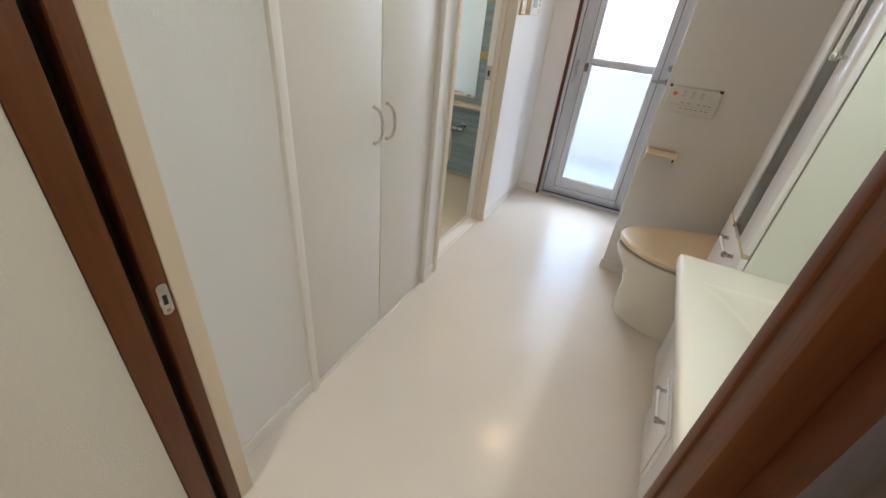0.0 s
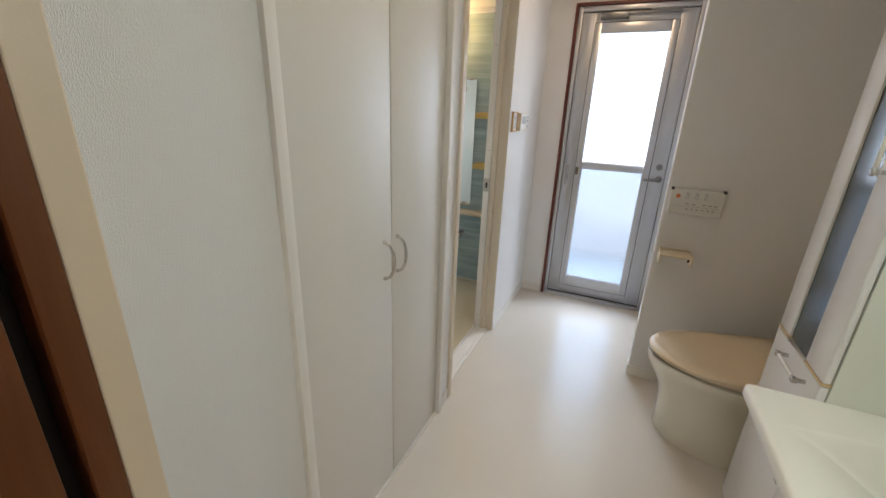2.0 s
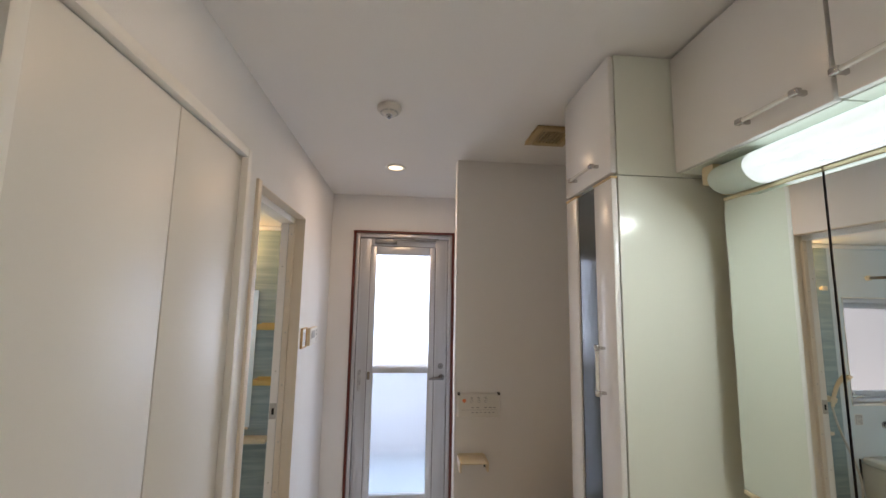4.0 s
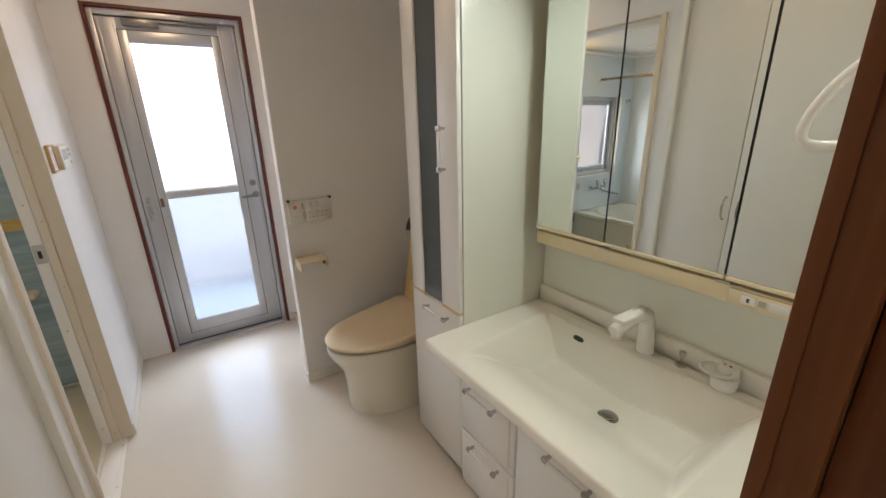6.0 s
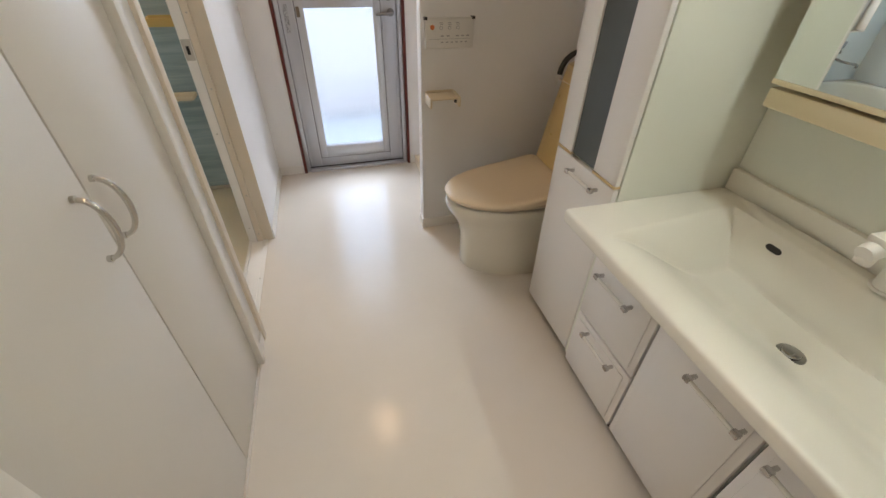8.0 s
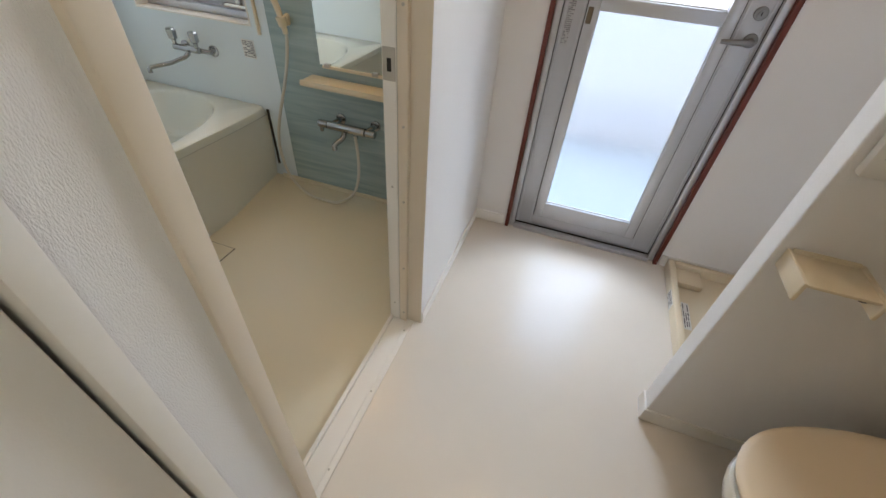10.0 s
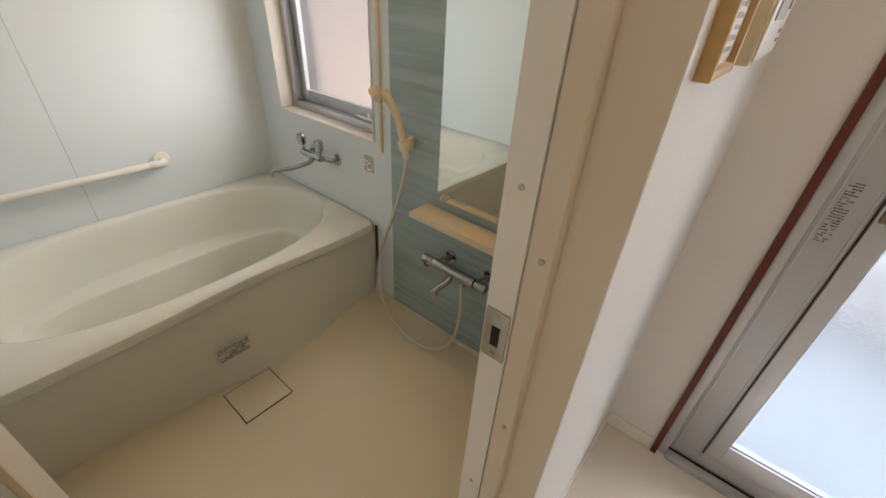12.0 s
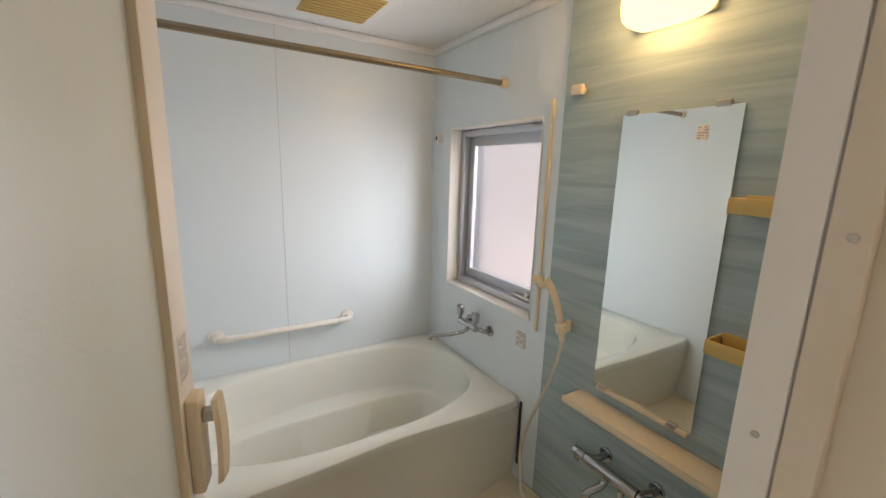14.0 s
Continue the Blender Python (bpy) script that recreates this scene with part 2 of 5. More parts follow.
def ring_loft(bm, rings, cap0=True, cap1=True, closed=True):
    vs = [[bm.verts.new(p) for p in r] for r in rings]
    n = len(vs[0])
    for a, b in zip(vs, vs[1:]):
        for i in range(n if closed else n - 1):
            j = (i + 1) % n
            bm.faces.new((a[i], a[j], b[j], b[i]))
    if cap0:
        bm.faces.new(list(reversed(vs[0])))
    if cap1:
        bm.faces.new(vs[-1])
    return bm


def sweep(bm, pts, r, n=12, caps=True):
    """A round tube through pts; r is one radius or one for each point."""
    pts = [Vector(p) for p in pts]
    rs = r if isinstance(r, (list, tuple)) else [r] * len(pts)
    t0 = (pts[1] - pts[0]).normalized()
    up = Vector((0, 0, 1)) if abs(t0.z) < 0.9 else Vector((1, 0, 0))
    side = t0.cross(up).normalized()
    rings = []
    for i, p in enumerate(pts):
        t = (pts[min(i + 1, len(pts) - 1)] - pts[max(i - 1, 0)]).normalized()
        side = (side - t * side.dot(t)).normalized()
        o = t.cross(side)
        rings.append([p + rs[i] * (math.cos(a) * side + math.sin(a) * o) for a in [2 * math.pi * k / n for k in range(n)]])
    return ring_loft(bm, rings, caps, caps)


def cyl(bm, p0, p1, r0, r1=None, n=24, bev=0.0):
    r1 = r0 if r1 is None else r1
    p0, p1 = Vector(p0), Vector(p1)
    if not bev:
        return sweep(bm, [p0, p1], [r0, r1], n)
    t = (p1 - p0).normalized() * bev
    return sweep(bm, [p0, p0 + t * 0.3, p0 + t, p1 - t, p1 - t * 0.3, p1], [r0 - bev, r0 - bev * 0.3, r0, r1, r1 - bev * 0.3, r1 - bev], n)


def arc(c, r, a0, a1, n, u, v):
    c, u, v = Vector(c), Vector(u), Vector(v)
    return [c + r * (math.cos(radians(a0 + (a1 - a0) * i / n)) * u + math.sin(radians(a0 + (a1 - a0) * i / n)) * v) for i in range(n + 1)]


def bezier(p0, p1, p2, p3, n=16):
    p0, p1, p2, p3 = map(Vector, (p0, p1, p2, p3))
    return [(1 - t) ** 3 * p0 + 3 * (1 - t) ** 2 * t * p1 + 3 * (1 - t) * t * t * p2 + t ** 3 * p3 for t in [i / n for i in range(n + 1)]]


ORIGIN = {}


def finish(name, bm, material, origin, smooth):
    bmesh.ops.recalc_face_normals(bm, faces=bm.faces)
    bmesh.ops.translate(bm, vec=-Vector(origin), verts=bm.verts)
    d = bpy.data.meshes.new(name)
    bm.to_mesh(d)
    bm.free()
    d.materials.append(material)
    if smooth:
        for p in d.polygons:
            p.use_smooth = True
        d.set_sharp_from_angle(angle=radians(38))
    return new(name, d)


def thing(name, base, label, category, group="", kind=""):
    ob = new(name)
    ob.empty_display_size = 0.05
    ob.location = base
    ORIGIN[ob.name] = Vector(base)
    return tagged(ob, label, category, group, kind)


def part(name, bm, material, parent, label="", smooth=True):
    ob = finish(name, bm, material, ORIGIN[parent.name], smooth)
    ob.parent = parent
    ORIGIN[ob.name] = ORIGIN[parent.name]
    return tagged(ob, label) if label else ob


def single(name, bm, material, label="", category="", group="", kind="", smooth=True):
    vs = [v.co for v in bm.verts]
    base = Vector(((min(v.x for v in vs) + max(v.x for v in vs)) / 2, (min(v.y for v in vs) + max(v.y for v in vs)) / 2, min(v.z for v in vs)))
    ob = finish(name, bm, material, base, smooth)
    ob.location = base
    ORIGIN[ob.name] = base
    return tagged(ob, label, category, group, kind)


def B(*a, **k):
    return bx(bmesh.new(), *a, **k)


def boxes(*rows, bev=0.0):
    bm = bmesh.new()
    for r in rows:
        bx(bm, *r, bev=bev)
    return bm


def sticker(name, corner, u, v, w, h, label, bars, face=PAPER, ink=INK, seed=1, parent=None):
    """A flat label; corner is its lower left, u runs along it, v up it; rows of short bars stand for print too small to read."""
    c, u, v = Vector(corner), Vector(u).normalized(), Vector(v).normalized()
    nrm = u.cross(v)
    rnd = random.Random(seed)

    def slab(bm, a0, a1, b0, b1, d0, d1):
        pts = [c + u * a + v * b + nrm * d for d in (d0, d1) for a, b in ((a0, b0), (a1, b0), (a1, b1), (a0, b1))]
        vs = [bm.verts.new(p) for p in pts]
        for f in ((3, 2, 1, 0), (4, 5, 6, 7), (0, 1, 5, 4), (1, 2, 6, 5), (2, 3, 7, 6), (3, 0, 4, 7)):
            bm.faces.new([vs[i] for i in f])

    bm = bmesh.new()
    slab(bm, 0, w, 0, h, 0, 0.0008)
    if parent is None:
        ob = thing(name, c, label, "label")
        part("sheet", bm, face, ob, smooth=False)
    else:
        ob = part(name, bm, face, parent, label, smooth=False)
    bm = bmesh.new()
    step = h * 0.9 / bars
    for i in range(bars):
        b0 = h * 0.05 + step * (i + 0.25)
        a = w * 0.06
        while a < w * 0.9:
            run = rnd.uniform(0.08, 0.3) * w
            if rnd.random() < 0.8:
                slab(bm, a, min(a + run, w * 0.94), b0, b0 + step * rnd.uniform(0.35, 0.6), 0.0008, 0.0012)
            a += run + 0.04 * w
    part("printing", bm, ink, ob, smooth=False)
    return ob

# ---------------------------------------------------------------- structure
H = 2.38          # ceiling
XE = 1.64         # wall behind the vanity and the toilet
YN = 4.36         # wall with the glazed door
BX, BY0, BY1, BZ, BH = -2.09, 2.815, 4.31, -0.02, 2.10   # bathroom: back wall, near and window walls, floor, ceiling


def structure(name, bm, material, label, category, smooth=False):
    return single(name, bm, material, label, category, kind="structure", smooth=smooth)


structure("ground", B(-60, 60, -60, 60, -0.40, -0.30), OUTGROUND, "grey concrete ground outside the building", "ground")
structure("floor", B(-0.05, XE, 1.28, 4.37, -0.10, 0.0), VINYL, "cream sheet vinyl floor with a soft gloss", "floor")
structure("floor_hall", boxes((-0.03, 2.2, -1.2, 1.28, -0.10, 0.0), (-0.12, -0.05, 1.28, 1.42, -0.10, 0.0), (XE, 2.2, 1.28, 1.42, -0.10, 0.0)), VINYL, "cream hall floor before the washroom", "floor")
structure("ceiling", B(-0.12, XE + 0.1, 1.30, 4.36, H, H + 0.1), CEIL, "white papered ceiling", "ceiling")
structure("ceiling_hall", B(-0.03, 2.2, -1.2, 1.30, H, H + 0.1), CEIL, "white papered hall ceiling", "ceiling")
structure("wall_west", boxes((-0.12, 0, 1.478, 1.858, 0, H), (-0.12, -0.045, 1.858, 2.70, 0, H), (-0.045, 0, 1.858, 2.70, 2.08, H),
                             (-0.12, 0, 2.70, 2.838, 0, H), (-0.12, 0, 2.838, 3.565, 2.026, H), (-0.12, 0, 3.565, YN, 0, H)),
          WALLPAPER, "white wallpapered wall with closet and bathroom openings", "wall")
structure("wall_north", boxes((-0.12, 0.18, YN, YN + 0.16, -0.3, H + 0.1), (0.93, XE + 0.1, YN, YN + 0.16, -0.3, H + 0.1),
                              (0.18, 0.93, YN, YN + 0.16, 2.09, H + 0.1), (0.18, 0.93, YN + 0.01, YN + 0.16, -0.3, 0.0)),
          WALLPAPER, "white wallpapered outer wall round the glazed door", "wall")
structure("wall_east", B(XE, XE + 0.1, 1.28, YN, -0.1, H), WALLPAPER, "white wallpapered wall behind vanity and toilet", "wall")
structure("wall_partition", B(0.85, XE, 3.475, 3.545, 0, H, bev=0.004), WALLPAPER, "white wallpapered partition beside the toilet", "wall")
structure("wall_south", boxes((-0.12, 0.045, 1.330, 1.436, 0, H), (1.63, 2.2, 1.308, 1.41, 0, H), (0.993, 1.63, 1.395, 1.41, 0, H), (0.993, 1.63, 1.308, 1.3285, 0, H), (0.993, 1.63, 1.3285, 1.395, 2.06, H), (0.045, 0.993, 1.335, 1.41, 2.08, H)),
          WALLPAPER_BEIGE, "beige wallpapered wall round the sliding door", "wall")
for name, row in (("wall_hall_west", (-0.03, 0.092, -1.2, 1.322, 0, H)), ("wall_hall_east", (2.2, 2.3, -1.2, 1.41, 0, H)), ("wall_hall_south", (-0.03, 2.3, -1.3, -1.2, 0, H))):
    structure(name, B(*row), WALLPAPER_BEIGE, "beige wallpapered hall wall", "wall")

# baseboards
BASE = ((0, 0.007, 1.485, 1.84), (0, 0.007, 2.722, 2.806), (0, 0.007, 3.567, YN))
for x0, x1, y0, y1 in BASE:
    structure("baseboard", B(x0, x1, y0, y1, 0, 0.06, bev=0.002), TRIMWHITE, "low white baseboard", "baseboard")
structure("baseboard", B(0.007, 0.160, YN - 0.007, YN, 0, 0.06, bev=0.002), TRIMWHITE, "low white baseboard", "baseboard")
structure("baseboard", B(0.950, XE, YN - 0.007, YN, 0, 0.06, bev=0.002), TRIMWHITE, "low white baseboard", "baseboard")
structure("baseboard", B(0.846, XE, 3.468, 3.475, 0, 0.06, bev=0.002), TRIMWHITE, "low white baseboard", "baseboard")
structure("baseboard", B(0.843, 0.850, 3.468, 3.548, 0, 0.06, bev=0.002), TRIMWHITE, "low white baseboard", "baseboard")
structure("baseboard", B(XE - 0.007, XE, 2.76, 3.468, 0, 0.06, bev=0.002), TRIMWHITE, "low white baseboard", "baseboard")

# brown frame of the sliding door, with the groove that the door closes into
frm = thing("door_frame", (0.5, 1.35, 0), "dark brown wooden sliding-door frame with a groove", "door frame", kind="structure")
part("jamb", boxes((0.045, 0.100, 1.324, 1.376, 0, 2.05), (0.045, 0.100, 1.403, 1.436, 0, 2.05), bev=0.002), BROWN, frm)
# black back sheet stands in for the shade inside the groove
part("groove", B(0.045, 0.052, 1.376, 1.403, 0, 2.05), BLACK, frm, "black sheet in the jamb groove for its shade")
part("jamb", boxes((0.958, 0.993, 1.437, 1.456, 0, 2.05), (0.961, 0.993, 1.395, 1.437, 0, 2.05), bev=0.0015), BROWN, frm)
# strip coloured dark in place of the shade at the pocket
part("casing", B(0.972, 0.993, 1.303, 1.3285, 0, 2.05, bev=0.002), POCKET_SHADE, frm, "edge of the door pocket coloured dark for shade")
part("head", B(0.045, 0.993, 1.324, 1.456, 2.05, 2.08, bev=0.003), BROWN, frm)
structure("trim_cream", B(0.0, 0.099, 1.436, 1.480, 0, H, bev=0.003), CREAM, "cream painted strip beside the door frame", "trim")


def strike(cx, cy, cz, sx):
    ob = thing("strike_plate", (cx, cy, cz), "small silver latch plate with two screws in a brown jamb", "latch plate")
    bm = bmesh.new()
    pr = []
    for s in (0, 0.0025):
        pr.append([Vector((cx + sx * s, cy + a, cz + b)) for a, b in
                   [(0.011 * math.cos(t), 0.026 * (1 if math.sin(t) > 0 else -1) + 0.011 * math.sin(t)) for t in [2 * math.pi * (k + 0.5) / 20 for k in range(20)]]])
    ring_loft(bm, pr)
    part("plate", bm, NICKEL, ob)
    part("latch_hole", B(cx + sx * 0.0022, cx + sx * 0.0032, cy - 0.004, cy + 0.004, cz - 0.012, cz + 0.010), BLACK, ob, "dark latch hole")
    for dz in (-0.026, 0.026):
        part("screw", cyl(bmesh.new(), (cx + sx * 0.002, cy, cz + dz), (cx + sx * 0.0036, cy, cz + dz), 0.004, n=12), STEEL, ob)


strike(0.1002, 1.4195, 0.795, 1)
strike(0.9608, 1.414, 0.81, -1)

# the sliding door stands open in the right-hand pocket
sd = thing("sliding_door", (1.3, 1.32, 0), "dark brown wooden sliding door pushed open", "door", kind="structure")
part("door_panel", B(0.988, 1.62, 1.330, 1.3935, 0.005, 2.05, bev=0.002), BROWN, sd)

# closet: two tall doors in a raised frame
cl = thing("closet", (0, 2.28, 0), "tall built-in closet with two closed cream doors", "closet")
part("frame", boxes((-0.045, 0.016, 1.838, 1.868, 0, 2.10), (-0.045, 0.016, 2.682, 2.712, 0, 2.10), (-0.045, 0.0155, 1.868, 2.682, 2.068, 2.10), bev=0.003), TRIMWHITE, cl)
part("floor_strip", B(-0.045, 0.002, 1.868, 2.682, 0, 0.008), SATIN, cl)
for y0, y1, hy in ((1.873, 2.2925, 2.248), (2.2975, 2.676, 2.324)):
    d = part("door", B(-0.026, -0.004, y0, y1, 0.012, 2.064, bev=0.002), SATIN, cl, "cream satin closet door")
    zc = 0.948
    pts = [(-0.006 + 0.040 * math.sin(math.pi * i / 14) ** 0.8, hy, zc + 0.062 * math.cos(math.pi * i / 14)) for i in range(15)]
    h = part("handle", sweep(bmesh.new(), pts, [0.006 - 0.0012 * abs(math.cos(math.pi * i / 14)) for i in range(15)], 12), NICKEL, d, "bowed satin metal handle")
    for s in (-1, 1):
        part("foot", cyl(bmesh.new(), (-0.005, hy, zc + s * 0.062), (0.003, hy, zc + s * 0.062), 0.0065, n=14), NICKEL, d)

# brown trim and aluminium door to the balcony
structure("trim_door", boxes((0.168, 0.186, YN - 0.012, YN + 0.06, 0, 2.10), (0.926, 0.944, YN - 0.012, YN + 0.06, 0, 2.10), (0.186, 0.926, YN - 0.0115, YN + 0.06, 2.084, 2.10)),
          REDBROWN, "narrow red-brown wooden trim round the door", "trim")
dr = thing("door_1", (0.556, 4.40, 0), "silver aluminium door with two frosted panes", "door", kind="structure")
part("frame", boxes((0.187, 0.213, 4.368, 4.46, 0, 2.083), (0.899, 0.925, 4.368, 4.46, 0, 2.083), (0.213, 0.899, 4.368, 4.46, 2.050, 2.083), (0.213, 0.899, 4.352, 4.46, 0.001, 0.022), (0.213, 0.232, 4.424, 4.458, 0.022, 2.05), (0.880, 0.899, 4.424, 4.458, 0.022, 2.05), (0.232, 0.880, 4.424, 4.458, 2.030, 2.05), bev=0.002), ALU, dr)
leaf = part("leaf", boxes((0.2145, 0.304, 4.388, 4.42, 0.026, 2.046), (0.796, 0.8975, 4.388, 4.42, 0.026, 2.046), (0.300, 0.800, 4.388, 4.42, 0.026, 0.092), (0.300, 0.800, 4.388, 4.42, 1.985, 2.046), bev=0.002), ALU_MID, dr)
bm = bmesh.new()
for x in (0.226, 0.292, 0.812, 0.884):
    bx(bm, x - 0.003, x + 0.003, 4.3855, 4.3885, 0.03, 2.04, bev=0.001)
part("rib", bm, ALU, leaf)
part("sash_gap", boxes((0.2985, 0.3018, 4.3852, 4.389, 0.090, 1.986), (0.7984, 0.8015, 4.3852, 4.389, 0.090, 1.986), (0.302, 0.798, 4.3852, 4.389, 0.090, 0.0945), (0.302, 0.798, 4.3852, 4.389, 1.9825, 1.986)), DARK, leaf, "dark joint round the inner sash")
part("bottom_gap", B(0.214, 0.898, 4.3835, 4.389, 0.022, 0.0285), BLACK, leaf, "dark gap above the sill")
part("gap", boxes((0.2128, 0.2152, 4.3862, 4.3885, 0.024, 2.047), (0.8968, 0.8992, 4.3862, 4.3885, 0.024, 2.047)), BLACK, leaf, "dark gap round the leaf")
part("sash", boxes((0.302, 0.345, 4.376, 4.415, 0.095, 1.982), (0.757, 0.798, 4.376, 4.415, 0.095, 1.982), (0.345, 0.757, 4.376, 4.415, 0.095, 0.180), (0.345, 0.757, 4.376, 4.415, 1.918, 1.982), (0.345, 0.757, 4.372, 4.415, 1.030, 1.076), bev=0.003), ALU, dr)
for z0, z1, g in ((0.180, 1.030, GLASS_LOW), (1.076, 1.918, GLASS_DOOR)):
    p = part("pane", B(0.345, 0.757, 4.394, 4.400, z0, z1), g, dr, "frosted figured glass pane", smooth=False)
    p.visible_shadow = False
part("gasket", boxes((0.345, 0.349, 4.386, 4.394, 0.180, 1.030), (0.753, 0.757, 4.386, 4.394, 0.180, 1.030), (0.349, 0.753, 4.386, 4.394, 0.180, 0.184), (0.349, 0.753, 4.386, 4.394, 1.076, 1.080)), GREY, dr)
part("hinge_catch", B(0.306, 0.326, 4.362, 4.377, 0.985, 1.04, bev=0.004), BRONZE, dr, "small metal sash catch")
lk = part("lock_cylinder", cyl(cyl(bmesh.new(), (0.853, 4.388, 1.082), (0.853, 4.376, 1.082), 0.021, bev=0.003), (0.853, 4.377, 1.082), (0.853, 4.370, 1.082), 0.011), ALU_DARK, dr, "round metal lock cylinder")
part("keyhole", B(0.8515, 0.8545, 4.3692, 4.3702, 1.0765, 1.0875), BLACK, lk)
bm = cyl(bmesh.new(), (0.862, 4.388, 1.000), (0.862, 4.378, 1.000), 0.023, bev=0.003)
sweep(bm, [(0.862, 4.38, 1.000), (0.862, 4.352, 1.000), (0.858, 4.342, 1.000), (0.845, 4.338, 0.999), (0.80, 4.338, 0.996), (0.765, 4.340, 0.994)], [0.010, 0.010, 0.011, 0.011, 0.009, 0.007], 12)
part("lever", bm, ALU_DARK, dr, "grey metal lever handle")
bm = boxes((0.33, 0.50, 4.355, 4.388, 2.000, 2.040), bev=0.004)
bx(bm, 0.50, 0.80, 4.362, 4.374, 2.028, 2.038)
bx(bm, 0.62, 0.82, 4.350, 4.362, 2.040, 2.049)
part("door_closer", bm, ALU_DARK, dr, "grey overhead door closer")
sticker("door_label", (0.232, 4.3849, 0.895), (1, 0, 0), (0, 0, 1), 0.028, 0.165, "silver instruction strip", 22, SILVERLABEL, INK, 3, parent=dr)

# outside: parapet as a glowing slab, ground and pale sky seen only as blur
structure("backdrop", B(-4, 5, 6.0, 6.05, -0.3, 0.86), PARAPET_GLOW, "glowing slab standing in for the daylit parapet beyond the frosted panes", "backdrop")

structure("balcony_floor", B(-4, 5, 4.56, 6.0, -0.30, -0.12), BALCONY, "pale balcony floor outside the door", "floor")

# ---------------------------------------------------------------- bathroom shell
structure("floor_bath", B(BX, -0.10, BY0, BY1, BZ - 0.08, BZ), BATHFLOOR, "beige moulded bathroom floor", "floor")
wbk = thing("wall_bath_back", (BX, 3.56, BZ), "pale bathroom wall panels with a fine joint", "wall", kind="structure")
part("wall_panel", B(BX - 0.05, BX, BY0, 3.4490, BZ, BH), FRP, wbk, smooth=False)
part("wall_panel", B(BX - 0.05, BX, 3.4510, BY1, BZ, BH), FRP, wbk, smooth=False)
part("joint", B(BX - 0.05, BX - 0.0015, 3.4490, 3.4510, BZ, BH), GREY, wbk, smooth=False)
structure("wall_bath_near", B(BX - 0.05, -0.10, BY0 - 0.05, BY0, BZ, BH), FRP, "pale bathroom end wall", "wall")
WX0, WX1, WZ0, WZ1 = -1.898, -1.195, 0.788, 1.66
structure("wall_bath_window", boxes((BX - 0.05, WX0, BY1, BY1 + 0.25, -0.3, H), (WX1, -0.12, BY1, BY1 + 0.049, -0.3, H), (WX0, WX1, BY1, BY1 + 0.25, -0.3, WZ0), (WX0, WX1, BY1, BY1 + 0.25, WZ1, H), (WX1, -1.0, BY1 + 0.049, BY1 + 0.25, -0.3, H)),
          FRP, "pale bathroom wall with a window opening", "wall")
structure("wall_bath_door", boxes((-0.15, -0.121, BY0, 2.845, BZ, BH), (-0.15, -0.121, 3.645, BY1, BZ, BH), (-0.15, -0.121, 2.845, 3.645, 2.028, BH)), FRP, "pale bathroom wall round the door", "wall")
structure("ceiling_bath", B(BX - 0.05, -0.10, BY0 - 0.05, BY1 + 0.05, BH, BH + 0.06), FRPCEIL, "white bathroom ceiling panel", "ceiling")
structure("cornice", boxes((BX, BX + 0.03, BY0, BY1, BH - 0.035, BH), (BX + 0.03, -0.15, BY1 - 0.03, BY1, BH - 0.035, BH), (BX + 0.03, -0.15, BY0, BY0 + 0.03, BH - 0.035, BH), bev=0.01), FRPCEIL, "white moulded ceiling edge", "trim", True)
structure("accent_panel", B(-1.090, -0.15, BY1 - 0.008, BY1, BZ, BH - 0.035), BLUEPANEL, "blue-green rippled decor wall panel", "wall panel")
structure("trim_panel", B(-1.158, -1.142, BY1 - 0.012, BY1, WZ0 - 0.03, 1.72, bev=0.005), OLDPLASTIC, "slim cream upright strip on the wall", "trim", True)
structure("skirting_bath", B(-1.19, -0.15, BY1 - 0.02, BY1 - 0.008, BZ, BZ + 0.025, bev=0.006), BATHFLOOR, "beige floor upstand", "trim", True)

# bathroom door opening: cream reveal, white frame, sill
structure("trim_bath", B(-0.02, 0.012, 2.806, 2.842, 0, 2.03, bev=0.003), CREAM_LIGHT, "cream casing of the bathroom door", "trim", True)
structure("reveal", boxes((-0.055, -0.001, 3.5635, 3.568, 0, 2.026), (-0.055, -0.001, 2.838, 3.565, 2.022, 2.026), (-0.055, -0.021, 2.838, 2.842, 0, 2.026)), CREAM_LIGHT, "cream painted reveal board", "trim")
bf = thing("bath_door_frame", (-0.09, 3.2, 0), "white bathroom door frame with small screws", "door frame", kind="structure")
part("jamb", B(-0.125, -0.086, 3.5455, 3.57, 0, 2.026, bev=0.0015), TRIMWHITE, bf)
part("groove", B(-0.086, -0.083, 3.549, 3.57, 0, 2.026), GREY, bf)
part("jamb_flange", B(-0.083, -0.055, 3.5440, 3.57, 0, 2.026, bev=0.001), CREAM_LIGHT, bf, "cream frame flange")
part("jamb", B(-0.125, -0.055, 2.838, 2.862, 0, 2.026, bev=0.002), TRIMWHITE, bf)
part("head", B(-0.125, -0.055, 2.862, 3.546, 1.99, 2.022, bev=0.002), TRIMWHITE, bf)
part("sill", boxes((-0.125, -0.050, 2.862, 3.546, -0.02, 0.010), (-0.070, -0.030, 2.845, 3.560, 0.0005, 0.006), (-0.125, -0.110, 2.862, 3.546, 0.010, 0.020), bev=0.002), TRIMWHITE, bf)
for z in (0.06, 0.30, 0.585, 0.830, 1.118, 1.393, 1.67, 1.93):
    part("screw", cyl(bmesh.new(), (-0.066, 3.5435, z), (-0.066, 3.5415, z), 0.0038, n=12), STEEL, bf)
